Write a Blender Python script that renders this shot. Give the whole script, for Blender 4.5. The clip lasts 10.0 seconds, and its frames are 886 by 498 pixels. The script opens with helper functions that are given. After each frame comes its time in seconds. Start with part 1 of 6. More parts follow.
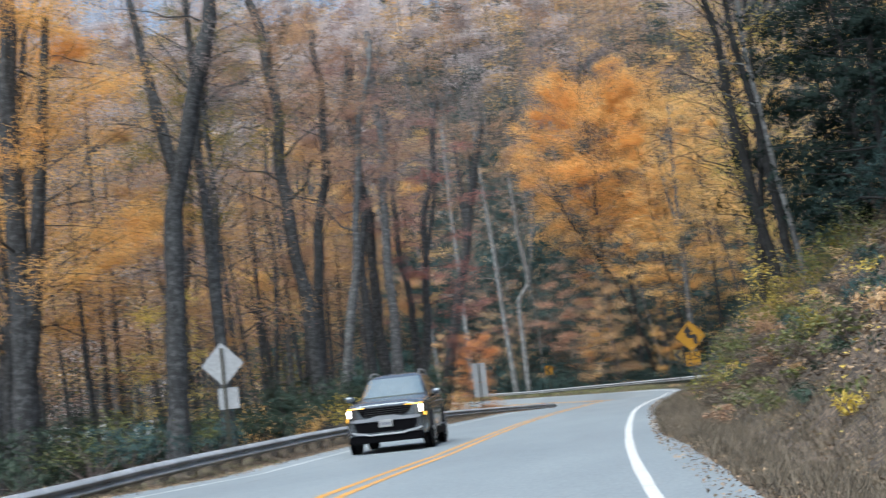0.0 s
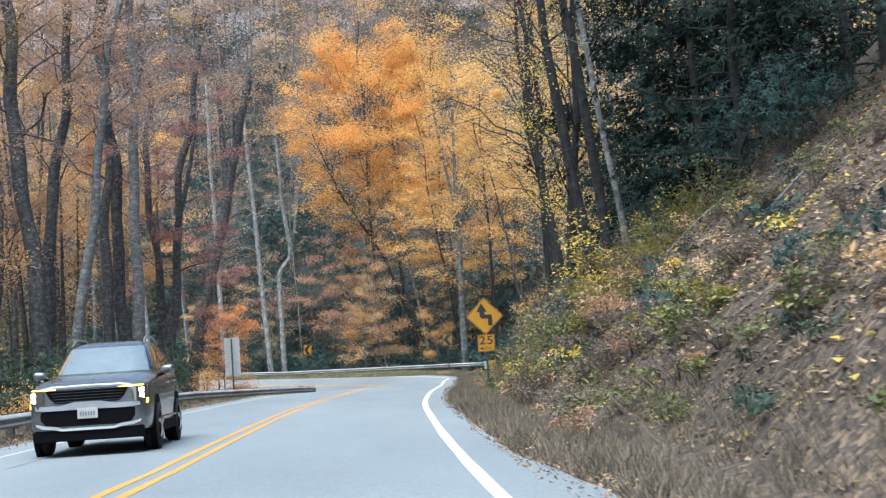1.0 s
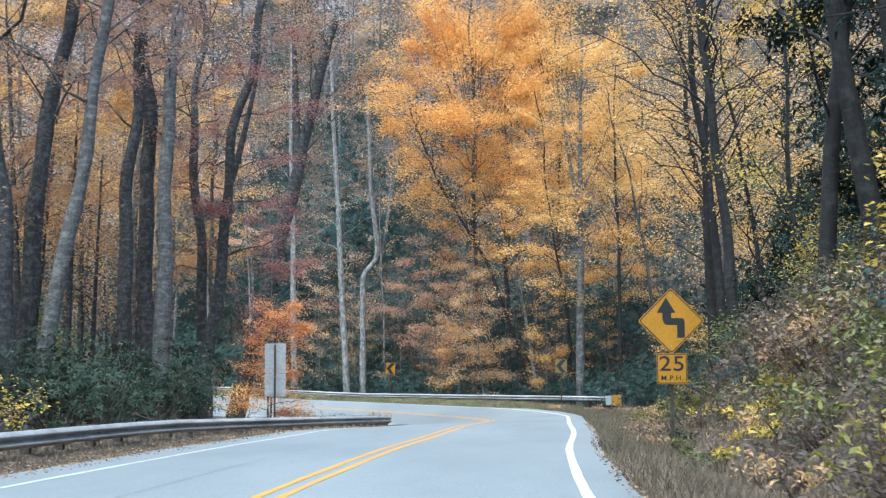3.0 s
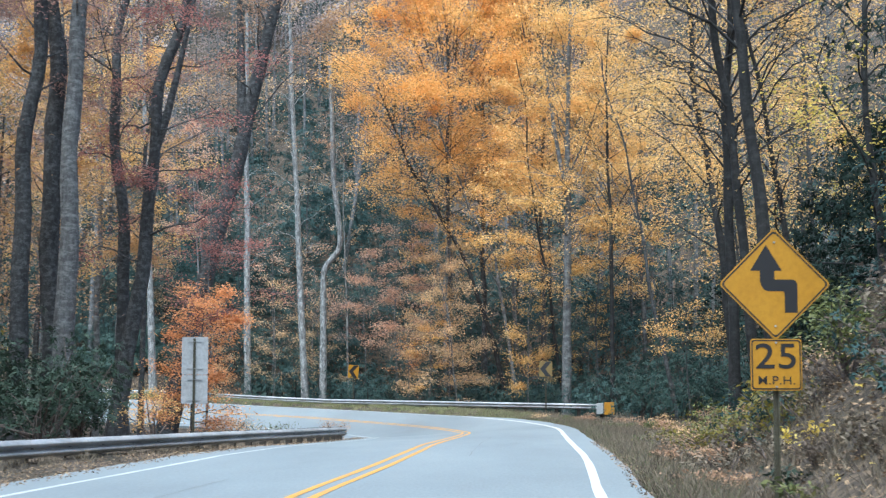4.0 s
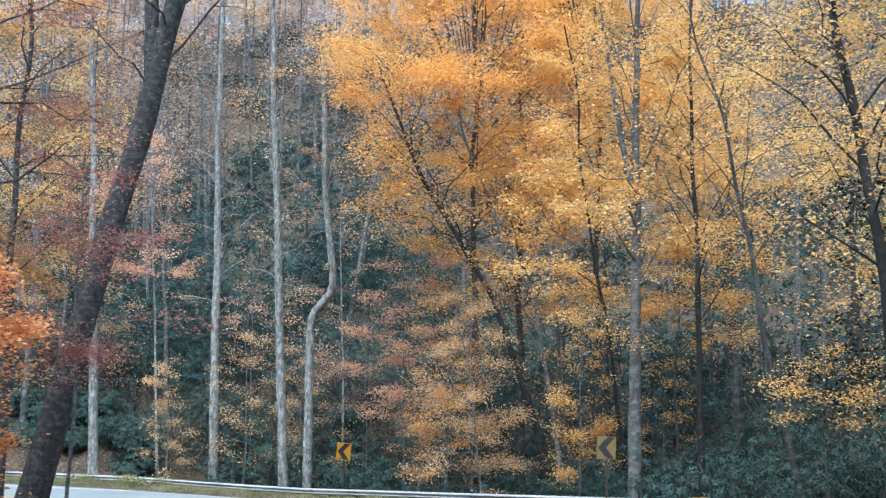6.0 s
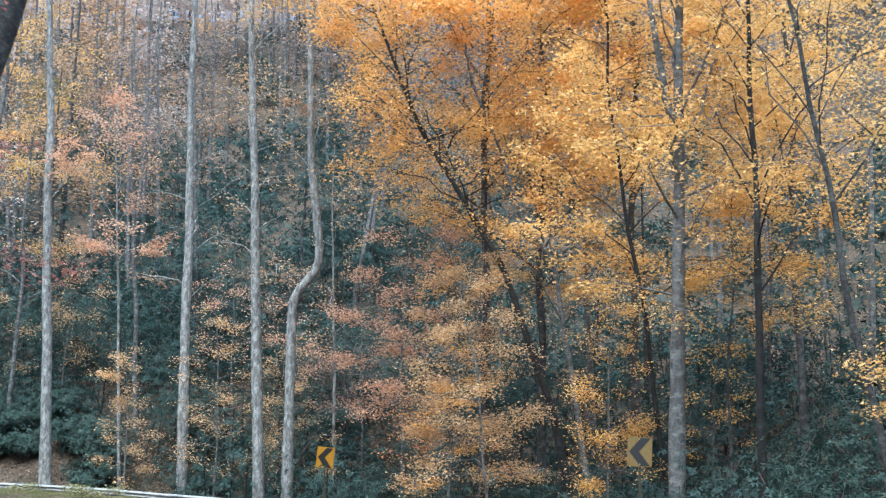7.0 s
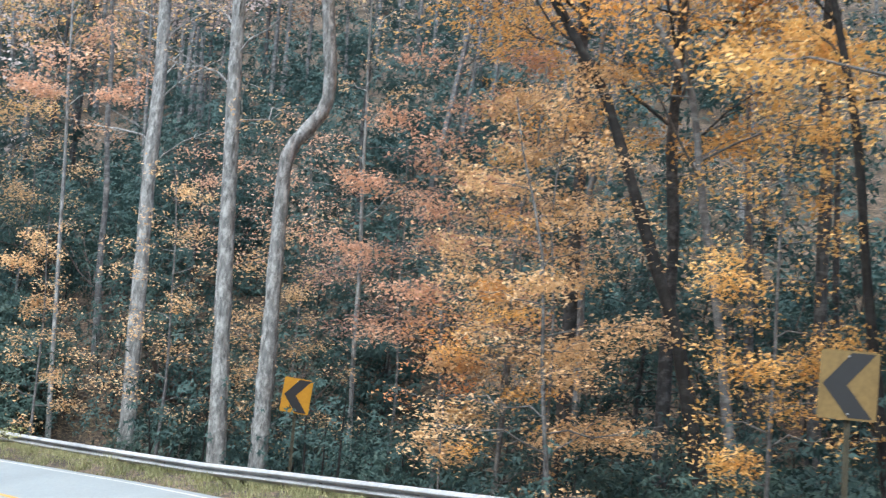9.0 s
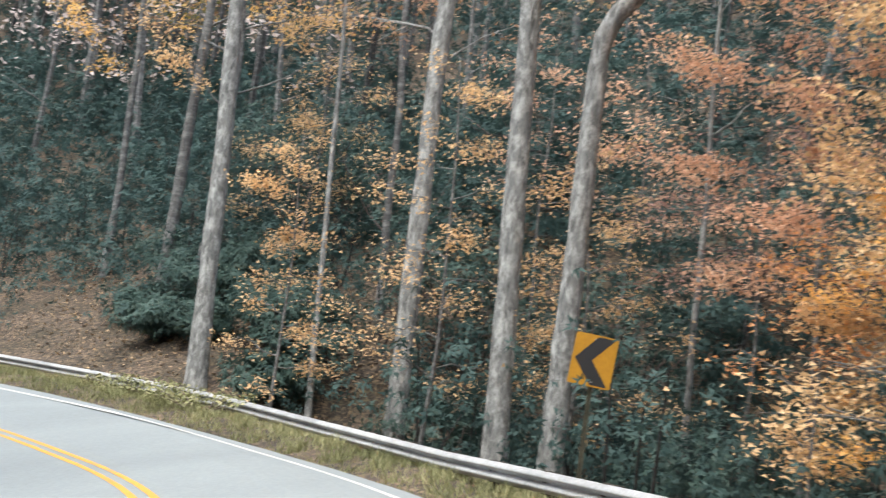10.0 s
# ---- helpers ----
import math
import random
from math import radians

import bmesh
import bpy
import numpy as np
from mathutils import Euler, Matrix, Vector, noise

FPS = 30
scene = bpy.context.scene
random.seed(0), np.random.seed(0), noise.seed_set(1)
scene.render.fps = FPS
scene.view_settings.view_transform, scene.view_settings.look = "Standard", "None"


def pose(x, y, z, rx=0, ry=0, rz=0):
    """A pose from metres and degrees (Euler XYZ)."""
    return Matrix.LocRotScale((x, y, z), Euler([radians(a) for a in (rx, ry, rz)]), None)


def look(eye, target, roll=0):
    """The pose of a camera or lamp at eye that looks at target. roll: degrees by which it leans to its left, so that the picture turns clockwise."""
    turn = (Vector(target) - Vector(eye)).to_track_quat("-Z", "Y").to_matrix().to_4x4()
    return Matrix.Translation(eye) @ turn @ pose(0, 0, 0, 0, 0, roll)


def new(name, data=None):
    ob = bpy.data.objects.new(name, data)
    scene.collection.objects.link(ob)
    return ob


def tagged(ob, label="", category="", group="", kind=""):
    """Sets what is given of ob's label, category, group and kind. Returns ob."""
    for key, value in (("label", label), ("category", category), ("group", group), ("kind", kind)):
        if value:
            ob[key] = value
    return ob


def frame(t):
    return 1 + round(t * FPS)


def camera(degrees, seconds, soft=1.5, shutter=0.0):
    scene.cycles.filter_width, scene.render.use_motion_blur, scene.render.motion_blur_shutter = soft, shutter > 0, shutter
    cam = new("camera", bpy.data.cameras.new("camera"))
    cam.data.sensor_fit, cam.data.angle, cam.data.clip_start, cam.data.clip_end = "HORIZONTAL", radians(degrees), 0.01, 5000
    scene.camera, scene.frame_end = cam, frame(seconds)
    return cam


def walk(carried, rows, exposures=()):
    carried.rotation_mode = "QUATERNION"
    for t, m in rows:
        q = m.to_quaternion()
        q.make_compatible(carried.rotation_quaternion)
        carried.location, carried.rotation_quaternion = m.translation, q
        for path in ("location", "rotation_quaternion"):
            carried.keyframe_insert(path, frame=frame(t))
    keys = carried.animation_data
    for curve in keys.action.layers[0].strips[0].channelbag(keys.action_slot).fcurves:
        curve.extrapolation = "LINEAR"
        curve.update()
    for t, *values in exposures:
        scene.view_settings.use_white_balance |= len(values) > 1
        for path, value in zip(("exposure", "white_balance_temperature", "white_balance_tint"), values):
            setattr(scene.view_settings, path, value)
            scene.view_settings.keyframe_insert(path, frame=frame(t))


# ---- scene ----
# Camera: seconds, place, heading (left of +y), pitch, roll
cam = camera(33.0, 10.0, soft=1.3, shutter=0.19)
EXPO = [(0.0, 0.57, 6380, 7), (0.5, 0.80, 6380, 6.5), (1.0, 0.93, 6220, 6), (2.0, 1.05, 6080, 4.5), (2.5, 0.99, 6010, 4), (5.5, 1.0, 5870, 3), (7.0, 1.1, 6000, 4), (8.5, 1.24, 6250, 7), (9.0, 1.2, 6380, 8), (10.0, 1.09, 7150, 10)]
ROWS = [
    (0.0, 4.953, -23.623, 1.094, 8.02, 5.65, -6.21),
    (0.5, 4.189, -18.635, 1.091, -0.28, 4.56, -5.13),
    (1.0, 3.672, -13.281, 1.162, -1.08, 4.15, -3.67),
    (1.5, 3.431, -7.617, 1.211, 1.80, 4.69, -2.45),
    (2.0, 3.251, -1.866, 1.293, 2.62, 4.72, -1.25),
    (2.5, 3.064, 3.986, 1.284, 2.97, 4.86, -0.54),
    (2.7, 2.984, 6.313, 1.220, 2.99, 5.09, -0.31),
    (4.0, 2.609, 22.146, 1.253, 1.78, 5.48, 0.07),
    (4.5, 2.484, 28.684, 1.233, 1.57, 5.86, 0.19),
    (5.0, 2.529, 35.027, 1.134, 1.66, 6.64, 0.27),
    (5.5, 2.573, 41.654, 1.061, 2.23, 7.23, 0.51),
    (5.7, 2.655, 44.469, 1.100, 2.70, 8.12, 0.59),
    (6.8, 3.857, 59.830, 1.177, 5.14, 9.35, 0.98),
    (7.0, 3.973, 62.472, 1.184, 5.25, 9.35, 1.02),
    (7.5, 4.298, 69.035, 1.202, 5.23, 9.06, 1.13),
    (8.0, 4.650, 75.865, 1.160, 5.27, 8.62, 1.74),
    (8.5, 4.825, 82.485, 1.124, 7.49, 8.32, 2.98),
    (9.0, 4.485, 89.165, 1.14, 11.60, 8.28, 4.46),
    (9.5, 3.554, 95.574, 1.265, 17.33, 7.49, 6.16),
    (10.0, 1.999, 102.194, 1.21, 25.92, 6.69, 7.77),
]
walk(cam, [(t, pose(x, y, z, 90 + pitch, 0, head) @ pose(0, 0, 0, 0, 0, roll)) for t, x, y, z, head, pitch, roll in ROWS],
     exposures=EXPO)

# ---- world and light: an overcast autumn afternoon ----
world = bpy.data.worlds.new("world")
scene.world = world
world.use_nodes = True
wn, wl = world.node_tree.nodes, world.node_tree.links
sky = wn.new("ShaderNodeTexSky")
sky.sky_type = 'NISHITA'
sky.sun_disc = False
sky.sun_elevation, sky.sun_rotation = radians(66), radians(200)
sky.air_density, sky.dust_density, sky.ozone_density = 1.0, 3.0, 1.5
wl.new(sky.outputs[0], wn["Background"].inputs[0])
wn["Background"].inputs[1].default_value = 0.15
sun = bpy.data.lights.new("sun", 'SUN')
sun.energy, sun.angle, sun.color = 3.0, radians(55), (0.91, 0.985, 1.0)
sun_ob = new("sun", sun)
sun_ob.matrix_world = look((-10, -15, 90), (0, 20, 0))

# ---- materials ----
def nodes_of(name):
    m = bpy.data.materials.new(name)
    m.use_nodes = True
    return m, m.node_tree.nodes, m.node_tree.links, m.node_tree.nodes["Principled BSDF"]


def ramp_node(n, stops):
    r = n.new("ShaderNodeValToRGB")
    e = r.color_ramp.elements
    while len(e) < len(stops):
        e.new(0.5)
    for el, (p, c) in zip(e, stops):
        el.position, el.color = p, (*c, 1)
    return r


def noise_node(n, l, scale, detail=4.0, rough=0.6, coords="Object", stretch=None):
    tc = n.new("ShaderNodeTexCoord")
    t = n.new("ShaderNodeTexNoise")
    t.inputs["Scale"].default_value, t.inputs["Detail"].default_value, t.inputs["Roughness"].default_value = scale, detail, rough
    if stretch:
        mp = n.new("ShaderNodeMapping")
        mp.inputs["Scale"].default_value = stretch
        l.new(tc.outputs[coords], mp.inputs[0])
        l.new(mp.outputs[0], t.inputs["Vector"])
    else:
        l.new(tc.outputs[coords], t.inputs["Vector"])
    return t


def surface(name, stops, scale=3.0, rough=0.8, metal=0.0, bump=0.3, fine=None, stretch=None, mottle=None, coords="Object", dist=0.02):
    """Two scales of noise: stops colour the coarse one, the fine one darkens and lifts the surface."""
    m, n, l, b = nodes_of(name)
    t1 = noise_node(n, l, scale, 5, 0.65, coords, stretch)
    r1 = ramp_node(n, stops)
    l.new(t1.outputs["Fac"], r1.inputs[0])
    fine = fine or scale * 12
    t2 = noise_node(n, l, fine, 3, 0.6, coords, stretch)
    mix = n.new("ShaderNodeMix")
    mix.data_type, mix.blend_type = 'RGBA', 'MULTIPLY'
    mix.inputs["Factor"].default_value = 1.0
    r2 = ramp_node(n, mottle or [(0.3, (0.72, 0.72, 0.72)), (0.7, (1.0, 1.0, 1.0))])
    l.new(t2.outputs["Fac"], r2.inputs[0])
    l.new(r1.outputs[0], mix.inputs["A"])
    l.new(r2.outputs[0], mix.inputs["B"])
    l.new(mix.outputs["Result"], b.inputs["Base Color"])
    b.inputs["Roughness"].default_value, b.inputs["Metallic"].default_value = rough, metal
    if bump:
        bp = n.new("ShaderNodeBump")
        bp.inputs["Strength"].default_value, bp.inputs["Distance"].default_value = bump, dist
        l.new(t2.outputs["Fac"], bp.inputs["Height"])
        l.new(bp.outputs[0], b.inputs["Normal"])
    return m


def leaf_material(name, stops, rough=0.5, through_light=0.45, own=0.36, gloss=0.4):
    """Leaves: each one takes its own tone from the ramp; light shines through the blade."""
    m, n, l, b = nodes_of(name)
    g = n.new("ShaderNodeNewGeometry")
    big = noise_node(n, l, 0.35, 3, 0.6)
    mx = n.new("ShaderNodeMath")
    mx.operation = 'MULTIPLY_ADD'
    l.new(g.outputs["Random Per Island"], mx.inputs[0])
    mx.inputs[1].default_value = own
    ad = n.new("ShaderNodeMath")
    ad.operation = 'MULTIPLY'
    ad.inputs[1].default_value = 0.72
    l.new(big.outputs["Fac"], ad.inputs[0])
    l.new(ad.outputs[0], mx.inputs[2])
    r = ramp_node(n, stops)
    l.new(mx.outputs[0], r.inputs[0])
    l.new(r.outputs[0], b.inputs["Base Color"])
    b.inputs["Roughness"].default_value = rough
    b.inputs["Specular IOR Level"].default_value = gloss
    tr = n.new("ShaderNodeBsdfTranslucent")
    l.new(r.outputs[0], tr.inputs[0])
    ms = n.new("ShaderNodeMixShader")
    ms.inputs[0].default_value = through_light
    l.new(b.outputs[0], ms.inputs[1])
    l.new(tr.outputs[0], ms.inputs[2])
    l.new(ms.outputs[0], n["Material Output"].inputs[0])
    return m


def plain(name, colour, rough=0.5, metal=0.0, emit=None, strength=0.0, coat=0.0):
    m, n, l, b = nodes_of(name)
    t = noise_node(n, l, 6, 4, 0.6)
    r = ramp_node(n, [(0.25, tuple(c * 0.82 for c in colour)), (0.75, colour)])
    l.new(t.outputs["Fac"], r.inputs[0])
    l.new(r.outputs[0], b.inputs["Base Color"])
    b.inputs["Roughness"].default_value, b.inputs["Metallic"].default_value = rough, metal
    b.inputs["Coat Weight"].default_value = coat
    if emit:
        b.inputs["Emission Color"].default_value = (*emit, 1)
        b.inputs["Emission Strength"].default_value = strength
    return m


def bark_material(name, dark, light, patch, scale=1.0, patches=(0.7, 0.7, 1.0), patch_scale=3.2):
    """Furrowed bark: upright streaks, cross cracks and pale lichen patches."""
    m, n, l, b = nodes_of(name)
    t1 = noise_node(n, l, 7 * scale, 6, 0.7, "Object", (1, 1, 0.22))
    r1 = ramp_node(n, [(0.32, dark), (0.68, light)])
    l.new(t1.outputs["Fac"], r1.inputs[0])
    t2 = noise_node(n, l, patch_scale * scale, 6, 0.75, "Object", patches)
    r2 = ramp_node(n, [(0.47, (0, 0, 0)), (0.66, (0.85, 0.85, 0.85))])
    l.new(t2.outputs["Fac"], r2.inputs[0])
    mix = n.new("ShaderNodeMix")
    mix.data_type = 'RGBA'
    l.new(r2.outputs[0], mix.inputs["Factor"])
    l.new(r1.outputs[0], mix.inputs["A"])
    mix.inputs["B"].default_value = (*patch, 1)
    l.new(mix.outputs["Result"], b.inputs["Base Color"])
    b.inputs["Roughness"].default_value = 0.9
    bp = n.new("ShaderNodeBump")
    bp.inputs["Strength"].default_value, bp.inputs["Distance"].default_value = 0.7, 0.04
    l.new(t1.outputs["Fac"], bp.inputs["Height"])
    l.new(bp.outputs[0], b.inputs["Normal"])
    return m


ASPHALT = surface("asphalt", [(0.3, (0.172, 0.200, 0.216)), (0.52, (0.216, 0.249, 0.266)), (0.72, (0.254, 0.287, 0.303))], 0.22, 0.62, 0, 0.35, 22, (1, 0.25, 1),
                  [(0.25, (0.78, 0.78, 0.78)), (0.7, (1.0, 1.0, 1.0))], dist=0.006)
WHITE_PAINT = surface("white_paint", [(0.28, (0.36, 0.375, 0.385)), (0.42, (0.60, 0.605, 0.60)), (0.8, (0.70, 0.70, 0.69))], 1.6, 0.6, 0, 0.2, 30, dist=0.003)
WORN_PAINT = surface("worn_white_paint", [(0.28, (0.36, 0.39, 0.40)), (0.45, (0.52, 0.55, 0.56)), (0.8, (0.66, 0.68, 0.68))], 1.6, 0.6, 0, 0.2, 30, dist=0.003)
CRACK = plain("tarred_crack", (0.19, 0.205, 0.21), 0.7)
YELLOW_PAINT = surface("yellow_paint", [(0.3, (0.42, 0.26, 0.13)), (0.44, (0.66, 0.31, 0.05)), (0.8, (0.74, 0.36, 0.06))], 1.4, 0.6, 0, 0.2, 30, dist=0.003)
def litter_ground(name):
    """Woodland floor: every cell of a fine net is a fallen leaf of its own tone, over dark earth and moss in patches."""
    m, n, l, b = nodes_of(name)
    tc = n.new("ShaderNodeTexCoord")
    warp = noise_node(n, l, 6, 3, 0.6)
    add = n.new("ShaderNodeVectorMath")
    add.operation = 'MULTIPLY_ADD'
    add.inputs[1].default_value = (0.12, 0.12, 0.12)
    l.new(warp.outputs["Color"], add.inputs[0])
    l.new(tc.outputs["Object"], add.inputs[2])
    vo = n.new("ShaderNodeTexVoronoi")
    vo.inputs["Scale"].default_value = 13.0
    l.new(add.outputs[0], vo.inputs["Vector"])
    sep = n.new("ShaderNodeSeparateColor")
    l.new(vo.outputs["Color"], sep.inputs[0])
    r = ramp_node(n, [(0.05, (0.026, 0.021, 0.017)), (0.4, (0.068, 0.05, 0.04)), (0.7, (0.11, 0.08, 0.056)), (0.98, (0.22, 0.155, 0.10))])
    l.new(sep.outputs[0], r.inputs[0])
    big = noise_node(n, l, 0.4, 5, 0.65)
    r2 = ramp_node(n, [(0.35, (0.42, 0.46, 0.40)), (0.6, (1.0, 1.0, 1.0))])
    l.new(big.outputs["Fac"], r2.inputs[0])
    mix = n.new("ShaderNodeMix")
    mix.data_type, mix.blend_type = 'RGBA', 'MULTIPLY'
    mix.inputs["Factor"].default_value = 1.0
    l.new(r.outputs[0], mix.inputs["A"])
    l.new(r2.outputs[0], mix.inputs["B"])
    l.new(mix.outputs["Result"], b.inputs["Base Color"])
    b.inputs["Roughness"].default_value = 0.95
    bp = n.new("ShaderNodeBump")
    bp.inputs["Strength"].default_value, bp.inputs["Distance"].default_value = 0.9, 0.05
    l.new(sep.outputs[1], bp.inputs["Height"])
    l.new(bp.outputs[0], b.inputs["Normal"])
    return m


SOIL = litter_ground("leaf_strewn_soil")
STEEL = surface("weathered_galvanised_steel", [(0.3, (0.30, 0.31, 0.32)), (0.5, (0.46, 0.475, 0.49)), (0.75, (0.62, 0.64, 0.66))], 0.9, 0.45, 0.35, 0.15, 14, (1, 1, 1), dist=0.004)
POST_WOOD = surface("weathered_post_wood", [(0.3, (0.035, 0.03, 0.025)), (0.7, (0.08, 0.07, 0.06))], 3, 0.9, 0, 0.5, 30, (1, 1, 0.15))
SIGN_STEEL = surface("sign_post_steel", [(0.3, (0.07, 0.065, 0.045)), (0.7, (0.14, 0.13, 0.09))], 4, 0.65, 0.3, 0.15, 30)
SIGN_BACK = surface("bare_aluminium_sheet", [(0.3, (0.40, 0.42, 0.435)), (0.7, (0.54, 0.56, 0.575))], 0.8, 0.55, 0.15, 0.1, 12, dist=0.003)
SIGN_YELLOW = surface("yellow_sign_face", [(0.3, (0.42, 0.20, 0.012)), (0.7, (0.50, 0.25, 0.018))], 1.6, 0.45, 0, 0.05, 14, None, [(0.25, (0.82, 0.8, 0.75)), (0.6, (1, 1, 1))], dist=0.002)
SIGN_YELLOW_OLD = surface("faded_yellow_sign_face", [(0.3, (0.19, 0.125, 0.04)), (0.7, (0.26, 0.175, 0.06))], 1.6, 0.6, 0, 0.05, 14, dist=0.002)
SIGN_BLACK = plain("black_sign_film", (0.018, 0.018, 0.020), 0.5)
SIGN_BLACK_OLD = plain("faded_black_sign_film", (0.022, 0.025, 0.028), 0.75)
BARK_DARK = bark_material("dark_bark", (0.020, 0.0205, 0.022), (0.062, 0.064, 0.067), (0.15, 0.158, 0.158), patch_scale=5.5)
BARK_GREY = bark_material("grey_bark", (0.05, 0.051, 0.053), (0.155, 0.158, 0.16), (0.30, 0.31, 0.305), 1.4, (0.6, 0.6, 1.3), 3.0)
BARK_PALE = bark_material("pale_bark", (0.06, 0.062, 0.063), (0.28, 0.292, 0.292), (0.52, 0.54, 0.535), 1.3, (1.0, 1.0, 0.45), 4.6)
BARK_BLACK = bark_material("black_bark", (0.007, 0.007, 0.0075), (0.024, 0.024, 0.025), (0.05, 0.052, 0.052))
TWIG = plain("bare_twigs", (0.15, 0.12, 0.11), 0.9)
LEAF_ORANGE = leaf_material("orange_leaves", [(0.2, (0.56, 0.285, 0.085)), (0.5, (0.86, 0.485, 0.155)), (0.8, (0.93, 0.62, 0.255))])
LEAF_GOLD = leaf_material("golden_leaves", [(0.2, (0.52, 0.29, 0.09)), (0.5, (0.84, 0.515, 0.18)), (0.8, (0.92, 0.66, 0.31))])
LEAF_YELLOW = leaf_material("yellow_leaves", [(0.2, (0.44, 0.33, 0.06)), (0.5, (0.70, 0.52, 0.10)), (0.85, (0.80, 0.66, 0.20))])
LEAF_TAN = leaf_material("tan_leaves", [(0.2, (0.44, 0.28, 0.15)), (0.5, (0.70, 0.465, 0.25)), (0.8, (0.82, 0.60, 0.36))])
LEAF_COPPER = leaf_material("copper_orange_leaves", [(0.2, (0.30, 0.165, 0.07)), (0.5, (0.53, 0.31, 0.135)), (0.8, (0.70, 0.46, 0.22))])
LEAF_RUST = leaf_material("rust_leaves", [(0.2, (0.25, 0.145, 0.095)), (0.5, (0.46, 0.28, 0.175)), (0.8, (0.63, 0.42, 0.26))])
LEAF_RED = leaf_material("red_leaves", [(0.2, (0.26, 0.10, 0.10)), (0.5, (0.42, 0.17, 0.15)), (0.8, (0.54, 0.27, 0.20))])
LEAF_SCARLET = leaf_material("orange_red_leaves", [(0.2, (0.52, 0.21, 0.09)), (0.5, (0.75, 0.35, 0.15)), (0.8, (0.85, 0.48, 0.22))])
LEAF_PEACH = leaf_material("peach_pink_leaves", [(0.2, (0.47, 0.255, 0.17)), (0.5, (0.735, 0.435, 0.29)), (0.8, (0.85, 0.59, 0.415))])
LEAF_MAUVE = leaf_material("brown_mauve_leaves", [(0.2, (0.22, 0.175, 0.175)), (0.5, (0.36, 0.295, 0.28)), (0.8, (0.48, 0.40, 0.36))], own=0.2)
# Far-hill haze is put into this colour: paler than bare twigs are.
LEAF_HAZE = leaf_material("haze_tinted_pinkish_foliage", [(0.2, (0.50, 0.43, 0.42)), (0.5, (0.65, 0.575, 0.56)), (0.8, (0.74, 0.67, 0.645))], own=0.12)
LEAF_MAROON = leaf_material("maroon_leaves", [(0.2, (0.20, 0.105, 0.09)), (0.5, (0.37, 0.215, 0.18)), (0.8, (0.54, 0.36, 0.28))])
LEAF_BROWN = leaf_material("withered_brown_leaves", [(0.2, (0.08, 0.064, 0.052)), (0.5, (0.15, 0.118, 0.094)), (0.8, (0.25, 0.195, 0.15))])
LEAF_OLIVE = leaf_material("olive_leaves", [(0.2, (0.09, 0.085, 0.02)), (0.5, (0.20, 0.17, 0.035)), (0.8, (0.34, 0.25, 0.05))])
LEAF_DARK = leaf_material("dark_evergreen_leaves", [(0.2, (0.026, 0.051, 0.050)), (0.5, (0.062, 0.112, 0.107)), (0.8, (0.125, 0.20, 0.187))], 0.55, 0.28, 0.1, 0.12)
LEAF_RHODO = leaf_material("rhododendron_leaves", [(0.2, (0.016, 0.030, 0.020)), (0.5, (0.040, 0.066, 0.045)), (0.8, (0.095, 0.13, 0.085))], 0.5, 0.12, 0.16, 0.2)
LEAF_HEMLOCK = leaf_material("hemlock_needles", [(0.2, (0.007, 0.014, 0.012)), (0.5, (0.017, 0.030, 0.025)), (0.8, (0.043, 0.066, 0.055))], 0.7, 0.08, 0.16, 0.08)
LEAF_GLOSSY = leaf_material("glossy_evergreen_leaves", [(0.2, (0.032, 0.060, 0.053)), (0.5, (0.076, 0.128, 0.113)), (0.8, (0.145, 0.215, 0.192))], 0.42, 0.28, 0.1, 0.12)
LEAF_GREEN = leaf_material("green_leaves", [(0.2, (0.045, 0.065, 0.025)), (0.5, (0.115, 0.135, 0.045)), (0.8, (0.29, 0.285, 0.095))], 0.5, 0.25)
LEAF_LIME = leaf_material("yellow_green_leaves", [(0.2, (0.10, 0.12, 0.03)), (0.5, (0.30, 0.29, 0.06)), (0.8, (0.56, 0.47, 0.11))], 0.5, 0.4)
GREEN_GRASS = leaf_material("short_green_grass", [(0.2, (0.06, 0.085, 0.035)), (0.5, (0.13, 0.155, 0.065)), (0.8, (0.26, 0.26, 0.13))], 0.8, 0.2)
LITTER = leaf_material("fallen_leaves", [(0.25, (0.032, 0.025, 0.02)), (0.5, (0.105, 0.075, 0.055)), (0.72, (0.22, 0.15, 0.10)), (0.95, (0.46, 0.32, 0.19))], 0.8, 0.1, 0.62)
DRY_GRASS = leaf_material("dry_grass", [(0.15, (0.040, 0.037, 0.028)), (0.45, (0.098, 0.082, 0.061)), (0.8, (0.25, 0.205, 0.15))], 0.8, 0.2, 0.6)
VERGE_GRASS = leaf_material("verge_grass", [(0.2, (0.10, 0.115, 0.052)), (0.5, (0.235, 0.245, 0.118)), (0.8, (0.41, 0.385, 0.22))], 0.8, 0.2)
CAR_PAINT = plain("grey_metallic_paint", (0.19, 0.21, 0.225), 0.27, 0.72, coat=0.4)
CAR_DARK = plain("black_plastic", (0.004, 0.004, 0.005), 0.7)
CAR_DARK.node_tree.nodes["Principled BSDF"].inputs["Specular IOR Level"].default_value = 0.05
CAR_GLASS = plain("tinted_car_glass", (0.02, 0.024, 0.028), 0.04, 0.0, coat=1.0)
CAR_GLASS.node_tree.nodes["Principled BSDF"].inputs["IOR"].default_value = 3.2
WINDSCREEN = plain("sky_reflecting_windscreen", (0.93, 0.99, 0.80), 0.06, 0.95, coat=1.0)
CAR_MESH = plain("dark_grille_mesh", (0.025, 0.025, 0.028), 0.5)
